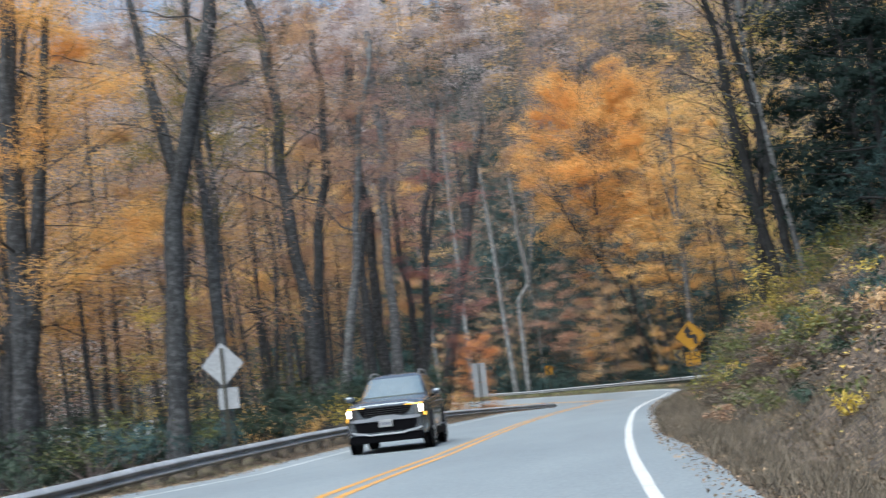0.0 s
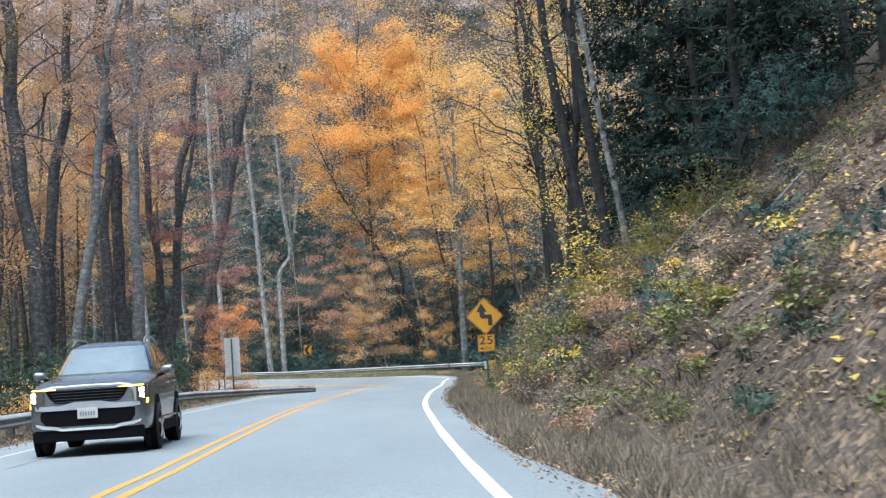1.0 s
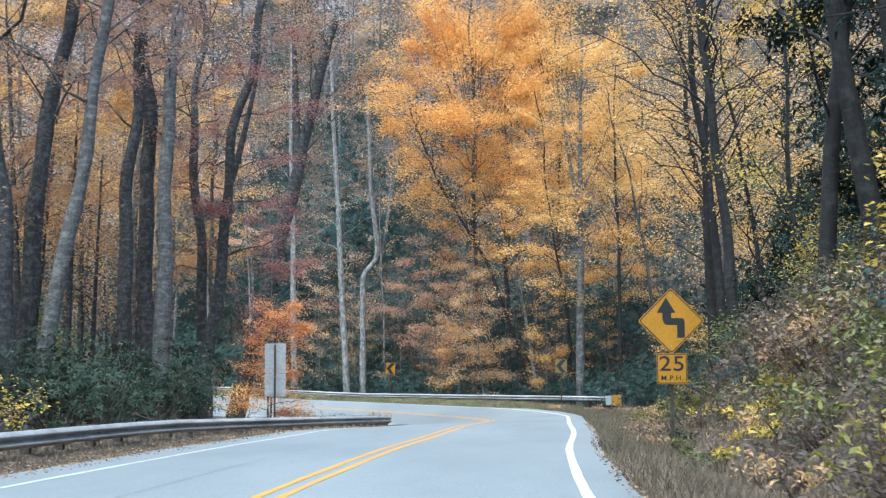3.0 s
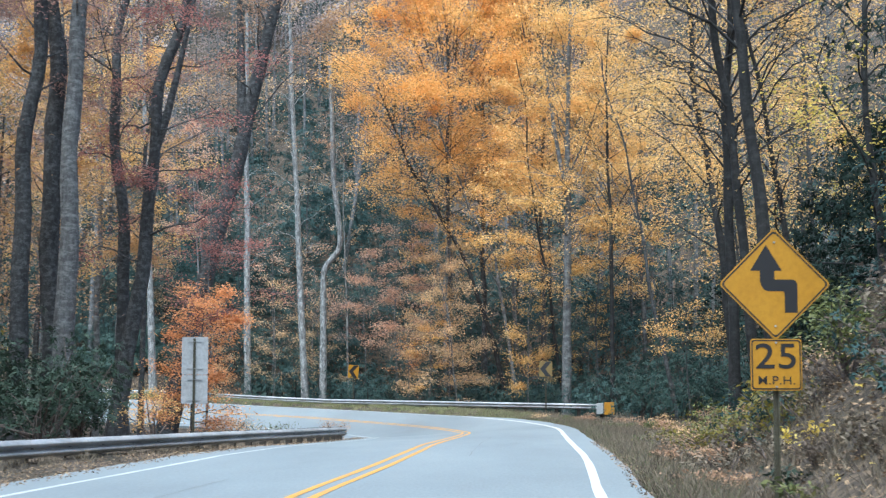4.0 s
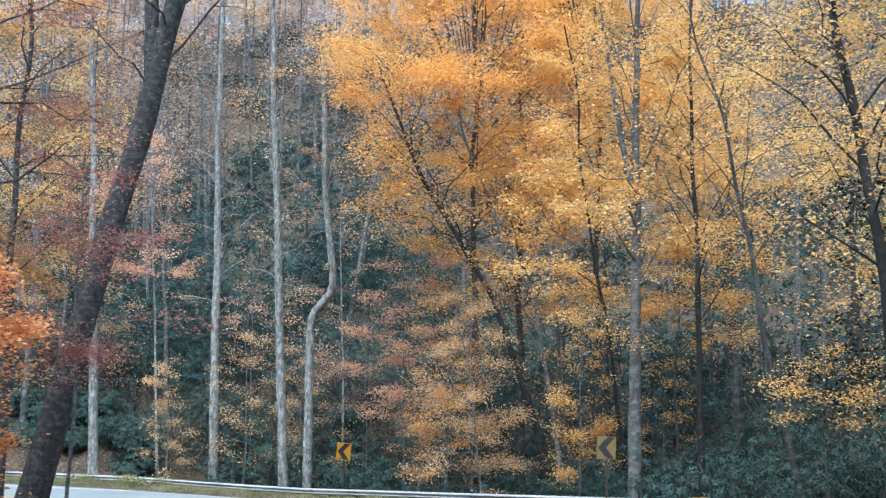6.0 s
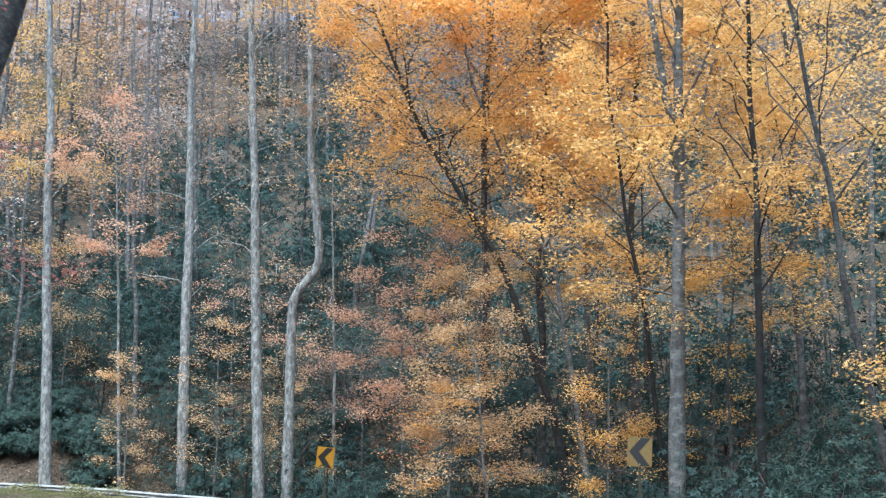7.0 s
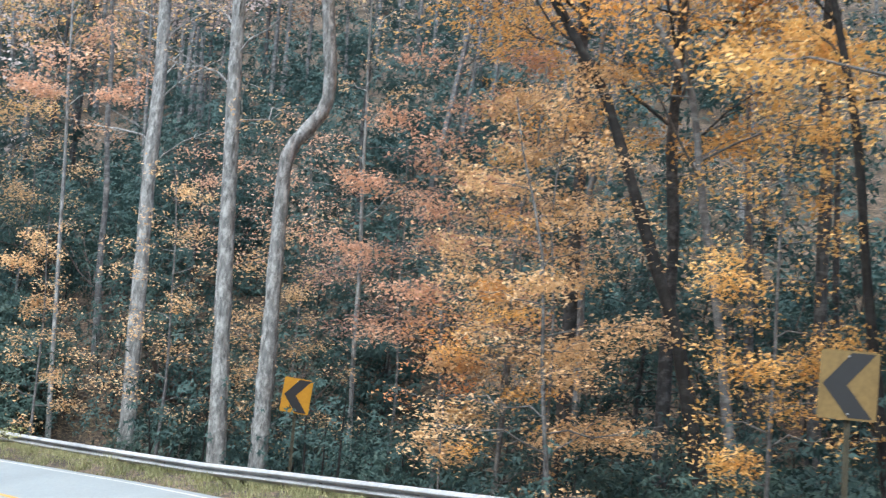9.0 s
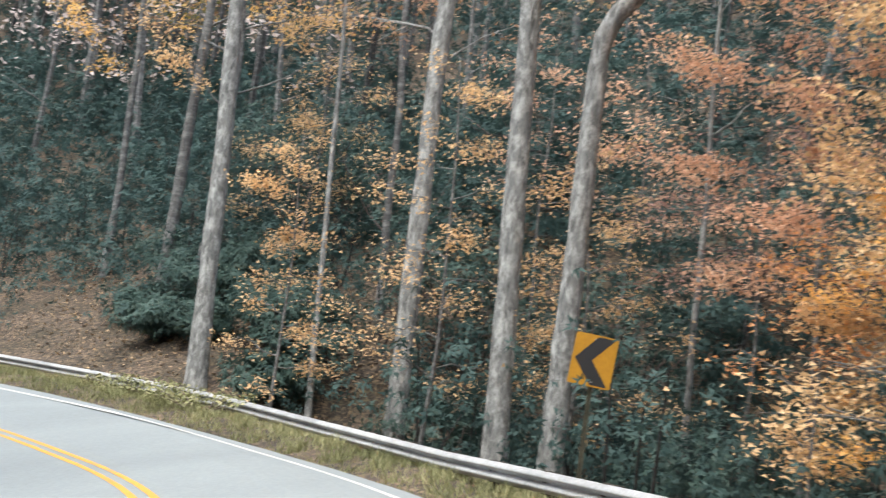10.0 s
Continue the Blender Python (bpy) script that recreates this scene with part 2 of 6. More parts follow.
CAR_SILVER = plain("silver_trim", (0.30, 0.31, 0.32), 0.35, 0.5)
TYRE = plain("tyre_rubber", (0.02, 0.02, 0.021), 0.85)
LAMP_WHITE = plain("lit_headlight", (0.8, 0.8, 0.8), 0.3, 0, (1.0, 0.97, 0.92), 22.0)
LAMP_AMBER = plain("lit_amber_lamp", (0.7, 0.35, 0.05), 0.3, 0, (1.0, 0.50, 0.05), 3.0)
PLATE = plain("number_plate", (0.42, 0.42, 0.41), 0.5)
PLATE_BAR = plain("number_plate_bars", (0.16, 0.17, 0.22), 0.5)

# ---- building helpers ----
def mesh_from(name, verts, faces):
    me = bpy.data.meshes.new(name)
    me.from_pydata(verts, [], faces)
    me.update()
    return me


def quads(name, verts):
    """A mesh of loose four-cornered pieces from an array of shape (n, 4, 3)."""
    k = len(verts)
    me = bpy.data.meshes.new(name)
    me.vertices.add(k * 4)
    me.vertices.foreach_set("co", np.ascontiguousarray(verts, dtype=np.float32).ravel())
    me.loops.add(k * 4)
    me.loops.foreach_set("vertex_index", np.arange(k * 4, dtype=np.int32))
    me.polygons.add(k)
    me.polygons.foreach_set("loop_start", np.arange(0, k * 4, 4, dtype=np.int32))
    me.update(calc_edges=True)
    return me


def tris(name, verts):
    """A mesh of loose three-cornered pieces from an array of shape (n, 3, 3)."""
    k = len(verts)
    me = bpy.data.meshes.new(name)
    me.vertices.add(k * 3)
    me.vertices.foreach_set("co", np.ascontiguousarray(verts, dtype=np.float32).ravel())
    me.loops.add(k * 3)
    me.loops.foreach_set("vertex_index", np.arange(k * 3, dtype=np.int32))
    me.polygons.add(k)
    me.polygons.foreach_set("loop_start", np.arange(0, k * 3, 3, dtype=np.int32))
    me.update(calc_edges=True)
    return me


def child(name, me, material, parent, label="", smooth=False):
    ob = new(name, me)
    if material:
        me.materials.append(material)
    ob.parent = parent
    if smooth:
        me.polygons.foreach_set("use_smooth", np.ones(len(me.polygons), dtype=bool))
    if label:
        tagged(ob, label)
    return ob


def part(name, bm, material, parent, label="", smooth=False):
    me = bpy.data.meshes.new(name)
    bm.to_mesh(me)
    bm.free()
    return child(name, me, material, parent, label, smooth)


def thing(name, x, y, z, label, category, group="", rz=0.0, kind=""):
    e = new(name)
    e.empty_display_size = 0.2
    e.matrix_basis = pose(x, y, z, 0, 0, rz)
    return tagged(e, label, category, group, kind)


def box_into(bm, size, m, bevel=0.0):
    g = bmesh.ops.create_cube(bm, size=1.0, matrix=m @ Matrix.Diagonal((*size, 1)))
    if bevel:
        ed = list({e for v in g["verts"] for e in v.link_edges})
        bmesh.ops.bevel(bm, geom=ed, offset=bevel, segments=2, affect='EDGES', profile=0.6)


def box(size, m=Matrix(), bevel=0.0):
    bm = bmesh.new()
    box_into(bm, size, m, bevel)
    return bm


def outline(points, depth, m=Matrix()):
    """A flat plate: the outline in x and z, thick along y."""
    bm = bmesh.new()
    vs = [bm.verts.new(m @ Vector((x, 0, z))) for x, z in points]
    f = bm.faces.new(vs)
    r = bmesh.ops.extrude_face_region(bm, geom=[f])
    d = (m.to_3x3() @ Vector((0, depth, 0)))
    bmesh.ops.translate(bm, vec=d, verts=[v for v in r["geom"] if isinstance(v, bmesh.types.BMVert)])
    bmesh.ops.recalc_face_normals(bm, faces=bm.faces)
    return bm


def tube_arrays(pts, radii, sides, base):
    pts = np.asarray(pts, float)
    tang = np.gradient(pts, axis=0)
    tang /= np.maximum(np.linalg.norm(tang, axis=1, keepdims=True), 1e-9)
    ref = np.where(np.abs(tang[:, 2:3]) > 0.9, np.array([[1.0, 0, 0]]), np.array([[0, 0, 1.0]]))
    u = np.cross(tang, ref)
    u /= np.maximum(np.linalg.norm(u, axis=1, keepdims=True), 1e-9)
    for i in range(1, len(u)):
        if np.dot(u[i], u[i - 1]) < 0:
            u[i] = -u[i]
    v = np.cross(tang, u)
    a = np.linspace(0, 2 * np.pi, sides, endpoint=False)
    ring = pts[:, None] + np.asarray(radii)[:, None, None] * (np.cos(a)[None, :, None] * u[:, None] + np.sin(a)[None, :, None] * v[:, None])
    faces = []
    for i in range(len(pts) - 1):
        for j in range(sides):
            k = (j + 1) % sides
            faces.append((base + i * sides + j, base + i * sides + k, base + (i + 1) * sides + k, base + (i + 1) * sides + j))
    return ring.reshape(-1, 3), faces


class Tubes:
    def __init__(self):
        self.v, self.f, self.n = [], [], 0

    def add(self, pts, radii, sides=6):
        v, f = tube_arrays(pts, radii, sides, self.n)
        self.v.append(v)
        self.f += f
        self.n += len(v)

    def mesh(self, name):
        return mesh_from(name, np.concatenate(self.v).tolist(), self.f)


def leaves(rng, centres, size, droop=0.35, slim=0.55):
    """Pointed, slightly folded leaf blades, mostly level, at the given places."""
    c = np.asarray(centres)
    k = len(c)
    yaw = rng.uniform(0, 2 * np.pi, k)
    pitch = rng.normal(-0.15, droop, k)
    roll = rng.normal(0, droop * 1.3, k)
    ln = size * rng.uniform(0.65, 1.25, k)
    d = np.stack([np.cos(yaw) * np.cos(pitch), np.sin(yaw) * np.cos(pitch), np.sin(pitch)], 1)
    side = np.stack([-np.sin(yaw), np.cos(yaw), np.zeros(k)], 1)
    up = np.cross(d, side)
    side2 = side * np.cos(roll)[:, None] + up * np.sin(roll)[:, None]
    w = (ln * slim * 0.5)[:, None]
    h = (ln * 0.5)[:, None]
    lift = np.cross(d, side2) * w * 0.35
    return np.stack([c - d * h, c + side2 * w + lift, c + d * h, c - side2 * w + lift], 1)


def small_leaves(rng, centres, size, droop=0.55):
    """Small leaves seen from afar: a three-cornered blade each."""
    q = leaves(rng, centres, size, droop * 0.7, 0.85)
    return np.stack([q[:, 0], q[:, 1] * 0.62 + q[:, 2] * 0.38, q[:, 3] * 0.62 + q[:, 2] * 0.38], 1)


def whorls(rng, centres, axes, size, blades=7):
    """Rosettes of long drooping leaves round a shoot, as laurel and rhododendron carry them."""
    c, ax = np.repeat(np.asarray(centres), blades, 0), np.asarray(axes, float) + rng.normal(0, 0.28, (len(centres), 3))
    ax = np.repeat(ax / np.maximum(np.linalg.norm(ax, axis=1, keepdims=True), 1e-6), blades, 0)
    k = len(c)
    ref = np.where(np.abs(ax[:, 2:3]) > 0.9, np.array([[1.0, 0, 0]]), np.array([[0, 0, 1.0]]))
    u = np.cross(ax, ref)
    u /= np.maximum(np.linalg.norm(u, axis=1, keepdims=True), 1e-6)
    v = np.cross(ax, u)
    az = np.tile(np.arange(blades) * 2 * np.pi / blades, len(centres)) + np.repeat(rng.uniform(0, 6.28, len(centres)), blades) + rng.normal(0, 0.2, k)
    el = np.repeat(rng.normal(-0.2, 0.35, len(centres)), blades) + rng.normal(0, 0.22, k)
    d = (np.cos(az)[:, None] * u + np.sin(az)[:, None] * v) * np.cos(el)[:, None] + ax * np.sin(el)[:, None]
    d[:, 2] -= 0.18
    side = np.cross(d, ax)
    side /= np.maximum(np.linalg.norm(side, axis=1, keepdims=True), 1e-6)
    ln = (np.repeat(np.broadcast_to(size, (len(centres),)), blades) * rng.uniform(0.7, 1.2, k))[:, None]
    return np.stack([c + d * ln, c + d * ln * 0.3 + side * ln * 0.17, c + d * ln * 0.3 - side * ln * 0.17], 1)


EVERGREEN = (LEAF_DARK, LEAF_HEMLOCK, LEAF_GLOSSY, LEAF_RHODO)


# ---- plan of the road: s runs along it, o across it (right is plus) ----
CX, CY, CR = -52.0, 81.0, 57.0
_s = np.arange(-120.0, 81.01, 0.5)
_x = np.interp(_s, [-120, -60, -23.6, -13.3, -1.9, 4, 22.1, 35, 41.7, 59.8, 69, 75.9, 81], [36, 13.5, 5.0, 3.9, 3.3, 3.1, 2.6, 2.5, 2.6, 3.75, 4.4, 4.85, 5.0])
for _i in range(60):
    _x[1:-1] = 0.25 * _x[:-2] + 0.5 * _x[1:-1] + 0.25 * _x[2:]


_ws = np.arange(-60.0, 220.1, 0.5)
_wo = np.interp(_ws, [-60, 10, 20, 28, 35, 45, 52, 60, 72, 84, 92, 100, 106, 112, 118, 124, 130, 138, 148, 165, 220], [-0.05, -0.02, 0.08, 0.12, 0.3, 0.38, 0.25, -0.12, -0.58, -0.79, -0.20, 0.46, 0.98, 1.51, 2.03, 2.33, 1.76, 0.80, -0.3, -0.5, -0.5])
for _i in range(40):
    _wo[1:-1] = 0.25 * _wo[:-2] + 0.5 * _wo[1:-1] + 0.25 * _wo[2:]


def shift(s):
    """How far the painted road wanders sideways from its axis."""
    return np.interp(s, _ws, _wo)


def plan(s, o):
    s, o = np.asarray(s, float), np.asarray(o, float)
    a = (s - CY) / CR
    straight = s <= CY
    return (np.where(straight, np.interp(s, _s, _x) + o, CX + (CR + o) * np.cos(a)),
            np.where(straight, s, CY + (CR + o) * np.sin(a)))


def along(x, y):
    x, y = np.asarray(x, float), np.asarray(y, float)
    straight = y <= CY
    return (np.where(straight, y, CY + CR * np.arctan2(y - CY, x - CX)),
            np.where(straight, x - np.interp(y, _s, _x), np.hypot(x - CX, y - CY) - CR))


def road_z(s, o):
    g = np.interp(s, [-60, 50, 60, 72, 84, 92, 100, 106, 112, 118, 124, 130, 138, 148, 175, 220], [0, 0, 0, -0.067, -0.121, -0.17, -0.20, -0.222, -0.214, -0.169, -0.065, 0.111, 0.423, 0.778, 1.6, 2.6])
    b = np.interp(s, [-30, 5, 52, 60, 72, 84, 92, 100, 106, 112, 118, 124, 130, 138, 148, 220], [-0.085, 0, 0, 0.015, 0.04, 0.06, 0.099, 0.119, 0.127, 0.143, 0.163, 0.172, 0.157, 0.138, 0.125, 0.12])
    return g + b * (np.clip(o, -7.4, 2.0) - 1.0)


def ground_z(x, y):
    """Height of the ground: verge, wooded bank beside the road, hollow outside the bend and the hills behind."""
    x, y = np.asarray(x, float), np.asarray(y, float)
    s, o = along(x, y)
    z = road_z(s, o) - 0.14
    ss = lambda v: np.clip(v, 0, 1) ** 2 * (3 - 2 * np.clip(v, 0, 1))
    v = o - shift(s)
    lw = ss((-7.4 - v) / 1.6)
    z = z + lw * 0.24
    far = ss((-8.5 - o) / 16)
    z = z * (1 - far) + far * -1.1
    z = z + 0.46 * np.maximum(0, -x - 36 - 0.7 * np.maximum(0, y - 70))
    rw = ss((v - 1.56) / 0.5)
    z = z + rw * 0.10
    z = z - 0.16 * ss((v - 2.1) / 1.2)
    z = z + 0.42 * ss((v - 1.7) / 1.3) * ss((s - 100) / 8) * (1 - ss((s - 180) / 10))
    z = z - 1.3 * ss((o - 6.2) / 6) * ss((s - 96) / 10) * (1 - ss((s - 134) / 10))
    foot = np.interp(s, [-60, 46, 75, 95, 112, 132, 146, 200], [3.0, 3.2, 9, 14, 24, 20, 7, 6])
    slope = np.interp(s, [40, 60, 100, 150], [0.80, 0.66, 0.6, 0.55])
    d = np.maximum(0, o - foot)
    z = z + 270 * (1 - np.exp(-slope * d * ss(d / 2.5 + 0.25) / 270))
    bump = 0.10 * np.sin(x * 0.9 + 1.3 * np.sin(y * 0.31)) * np.sin(y * 0.7 + 1.1 * np.sin(x * 0.23))
    return z + bump * ss((np.abs(o + 2.6) - 5.6) / 3) + 0.5 * bump * ss(d / 6) * 4


def gz(x, y):
    return float(ground_z(x, y))

# ---- ground: one sheet to the horizon ----
def steps(parts):
    out = []
    for a, b, n in parts:
        out += list(np.linspace(a, b, n, endpoint=False))
    return np.array(out + [parts[-1][1]])


def build_ground():
    gx = steps([(-900, -120, 10), (-120, -30, 30), (-30, 26, 76), (26, 120, 30), (120, 900, 10)])
    gy = steps([(-900, -60, 10), (-60, -28, 14), (-28, 152, 190), (152, 260, 40), (260, 1100, 12)])
    xx, yy = np.meshgrid(gx, gy)
    zz = ground_z(xx, yy)
    v = np.stack([xx.ravel(), yy.ravel(), zz.ravel()], 1)
    w = len(gx)
    f = [(j * w + i, j * w + i + 1, (j + 1) * w + i + 1, (j + 1) * w + i) for j in range(len(gy) - 1) for i in range(w - 1)]
    me = mesh_from("ground", v.tolist(), f)
    me.materials.append(SOIL)
    me.polygons.foreach_set("use_smooth", np.ones(len(me.polygons), dtype=bool))
    return tagged(new("ground", me), "leaf-strewn brown woodland ground, bank and hillside", "ground", kind="structure")


ground = build_ground()


def pave_edge(s):
    """How far the asphalt reaches to the right of the lane's middle."""
    return 1.62 + 0.27 * np.clip((4 - s) / 5, 0, 1)


def strip(name, s0, s1, o0, o1, lift, material, parent, across=2, step=1.0, label="", thick=0.0, wander=0.0):
    """A band that follows the road."""
    ss = np.arange(s0, s1 + 0.01, step)
    oo = np.linspace(o0, o1, across)
    wob = wander * (np.sin(ss * 0.83) + 0.6 * np.sin(ss * 2.1 + 1) + 0.4 * np.sin(ss * 4.7))
    S, O = np.meshgrid(ss, oo, indexing="ij")
    O = O + shift(S)
    if wander:
        O[:, 0] -= wob
        O[:, -1] += wob[::-1]
        if o1 == 1.62:
            O[:, -1] += pave_edge(ss) - 1.62
    X, Y = plan(S, O)
    Z = road_z(S, O) + lift
    n = len(oo)
    v = np.stack([X, Y, Z], -1).reshape(-1, 3)
    f = [(i * n + j, i * n + j + 1, (i + 1) * n + j + 1, (i + 1) * n + j) for i in range(len(ss) - 1) for j in range(n - 1)]
    v = v.tolist()
    if thick:
        k = len(v)
        for i in range(len(ss)):
            for j in (0, n - 1):
                x, y, z = v[i * n + j]
                v.append([x, y, z - thick])
        for i in range(len(ss) - 1):
            f.append((i * n, (i + 1) * n, k + (i + 1) * 2, k + i * 2))
            f.append((i * n + n - 1, k + i * 2 + 1, k + (i + 1) * 2 + 1, (i + 1) * n + n - 1))
    me = mesh_from(name, v, f)
    return child(name, me, material, parent, label)


road = thing("road", 0, 0, 0, "pale grey worn asphalt two-lane mountain road curving through the wood", "road", kind="structure")
strip("asphalt", -60, 215, -7.15, 1.62, 0.0, ASPHALT, road, 9, 0.5, "pale grey worn asphalt", 0.16, 0.02)
strip("edge_line", -60, 215, 0.93, 1.07, 0.005, WHITE_PAINT, road, 2, 1.0, "white painted edge line", 0, 0.004)
strip("edge_line", -60, 215, -6.25, -6.14, 0.005, WORN_PAINT, road, 2, 1.0, "white painted edge line", 0, 0.004)
strip("centre_line", -60, 215, -2.78, -2.67, 0.005, YELLOW_PAINT, road, 2, 1.0, "worn yellow centre line", 0, 0.004)
strip("centre_line", -60, 215, -2.50, -2.39, 0.005, YELLOW_PAINT, road, 2, 1.0, "worn yellow centre line", 0, 0.004)


for c0, c1, co in ((-4, 22, -5.2), (24, 44, -4.3), (52, 70, -1.3), (72, 92, -5.4)):
    strip("crack", c0, c1, co, co + 0.018, 0.004, CRACK, road, 2, 0.5, "", 0, 0.012)


# ---- guardrails ----
W_BEAM = [(0.0, -0.155), (0.02, -0.15), (0.085, -0.112), (0.104, -0.092), (0.106, -0.078), (0.095, -0.058), (0.022, -0.02), (0.0, 0.0),
          (0.022, 0.02), (0.095, 0.055), (0.106, 0.068), (0.104, 0.082), (0.085, 0.104), (0.03, 0.15), (-0.012, 0.155)]


def beam_panel(bm, a, b, side):
    """One rail panel from a to b: pressed W section of sheet steel, its face turned to the road."""
    a, b = Vector(a), Vector(b)
    d = (b - a).normalized()
    nrm = Vector((-d.y, d.x, 0)).normalized() * side
    rings = []
    for p, ext in ((a, -0.06), (b, 0.06)):
        q = p + d * ext
        ring = [bm.verts.new(q + nrm * dx + Vector((0, 0, dz))) for dx, dz in W_BEAM]
        ring += [bm.verts.new(q + nrm * (dx - 0.012) + Vector((0, 0, dz))) for dx, dz in reversed(W_BEAM)]
        rings.append(ring)
    k = len(rings[0])
    for i in range(k):
        j = (i + 1) % k
        bm.faces.new((rings[0][i], rings[0][j], rings[1][j], rings[1][i]))


def guardrail(name, track, tops, side, label, dip=0):
    """A beam rail on posts. track: plan points 3.81 m apart; tops: height of the beam's top edge there."""
    rail = thing(name, track[0][0], track[0][1], gz(*track[0]), label, "guardrail")
    inv = rail.matrix_basis.inverted()
    post_mesh = None
    for i in range(len(track) - 1):
        bm = bmesh.new()
        jog = 0.012 * (i % 2)
        a = inv @ Vector((*track[i], tops[i] - 0.155))
        b = inv @ Vector((*track[i + 1], tops[i + 1] - 0.155))
        nrm = Vector((-(b - a).y, (b - a).x, 0)).normalized() * side
        beam_panel(bm, a + nrm * jog * 0.3, b + nrm * jog * 0.3, side)
        bmesh.ops.recalc_face_normals(bm, faces=bm.faces)
        part("rail_panel", bm, STEEL, rail)
        for f in (0.0, 0.5):
            p = a.lerp(b, f)
            foot = gz((rail.matrix_basis @ p).x, (rail.matrix_basis @ p).y) - rail.matrix_basis.translation.z - 0.2
            ang = math.atan2((b - a).y, (b - a).x)
            height = p.z + 0.16 - foot
            c = Vector((p.x, p.y, foot + height / 2)) - nrm * 0.17
            if post_mesh is None:
                bm = box((0.15, 0.18, 1.0), Matrix(), 0.012)
                post_mesh = bpy.data.meshes.new("post")
                bm.to_mesh(post_mesh)
                bm.free()
                post_mesh.materials.append(POST_WOOD)
                bb = box((0.15, 0.09, 0.34), Matrix(), 0.008)
                block_mesh = bpy.data.meshes.new("spacer_block")
                bb.to_mesh(block_mesh)
                bb.free()
                block_mesh.materials.append(POST_WOOD)
            po = new("post", post_mesh)
            po.parent = rail
            po.matrix_basis = Matrix.Translation(c) @ Matrix.Rotation(ang, 4, 'Z') @ Matrix.Diagonal((1, 1, height, 1))
            bo = new("spacer_block", block_mesh)
            bo.parent = rail
            bo.matrix_basis = Matrix.Translation(p - nrm * 0.035) @ Matrix.Rotation(ang, 4, 'Z')
    return rail


def rail_track(s0, s1, offset_at):
    ss = np.arange(s0, s1, 3.81)
    o = offset_at(ss)
    x, y = plan(ss, o)
    return list(zip(x.tolist(), y.tolist())), ss


near_track, ns = rail_track(-38, 95.5, lambda s: np.interp(s, [-40, 60, 80, 96], [-8.3, -8.2, -8.2, -8.4]))
near_tops = np.interp(ns, [-40, -2, 5, 20, 45, 62, 78, 86, 92, 96], [0.2, 0.34, 0.45, 0.52, 0.48, 0.22, -0.05, -0.22, -0.40, -0.62])
near_rail = guardrail("guardrail", near_track, near_tops, -1, "weathered steel guardrail on wooden posts beside the leafy shoulder")
far_track, fs = rail_track(107.4, 212, lambda s: np.interp(s, [105, 108, 112, 117, 125, 215], [9.8, 7.9, 6.3, 5.4, 5.0, 5.0]))
far_tops = np.interp(fs, [105, 112, 127, 133, 139, 150, 170, 215], [0.62, 0.68, 0.80, 0.99, 1.27, 1.55, 2.1, 3.1])
far_track = [(9.0, 108.75)] + far_track
far_tops = np.concatenate([[0.60], far_tops])
far_rail = guardrail("guardrail", far_track, far_tops, 1, "long weathered steel guardrail round the outside of the bend")


def rail_terminal():
    t = thing("guardrail_terminal", 9.25, 108.6, 0.0, "grey steel guardrail end with a yellow marker plate", "guardrail end", rz=-12)
    part("impact_head", box((0.40, 0.42, 0.62), pose(-0.30, 0.05, 0.34), 0.03), SIGN_BACK, t, "pale grey steel head")
    part("marker_plate", box((0.58, 0.03, 0.70), pose(0.24, -0.16, 0.36), 0.008), SIGN_YELLOW, t, "orange-yellow reflective plate")
    part("bracket", box((0.5, 0.04, 0.06), pose(0.0, -0.12, 0.42), 0.006), STEEL, t)
    part("post", box((0.15, 0.15, 1.3), pose(0.0, 0.1, -0.25), 0.01), POST_WOOD, t)


rail_terminal()


# ---- signs ----
def rounded(points, r, n=4):
    out = []
    k = len(points)
    for i in range(k):
        p, a, b = Vector(points[i]), Vector(points[i - 1]), Vector(points[(i + 1) % k])
        u, w = (a - p).normalized(), (b - p).normalized()
        p0, p1 = p + u * r, p + w * r
        for j in range(n + 1):
            f = j / n
            q = p0.lerp(p, f).lerp(p.lerp(p1, f), f)
            out.append((q.x, q.y))
    return out


def diamond(half):
    return [(0, -half), (half, 0), (0, half), (-half, 0)]


def square(w, h):
    return [(-w / 2, -h / 2), (w / 2, -h / 2), (w / 2, h / 2), (-w / 2, h / 2)]


def ring_plate(outer, inner, depth, m):
    bm = bmesh.new()
    k = len(outer)
    vo = [bm.verts.new(m @ Vector((x, 0, z))) for x, z in outer]
    vi = [bm.verts.new(m @ Vector((x, 0, z))) for x, z in inner]
    wo = [bm.verts.new(m @ Vector((x, depth, z))) for x, z in outer]
    wi = [bm.verts.new(m @ Vector((x, depth, z))) for x, z in inner]
    for i in range(k):
        j = (i + 1) % k
        bm.faces.new((vo[i], vo[j], vi[j], vi[i]))
        bm.faces.new((wo[j], wo[i], wi[i], wi[j]))
        bm.faces.new((vo[j], vo[i], wo[i], wo[j]))
        bm.faces.new((vi[i], vi[j], wi[j], wi[i]))
    bmesh.ops.recalc_face_normals(bm, faces=bm.faces)
    return bm


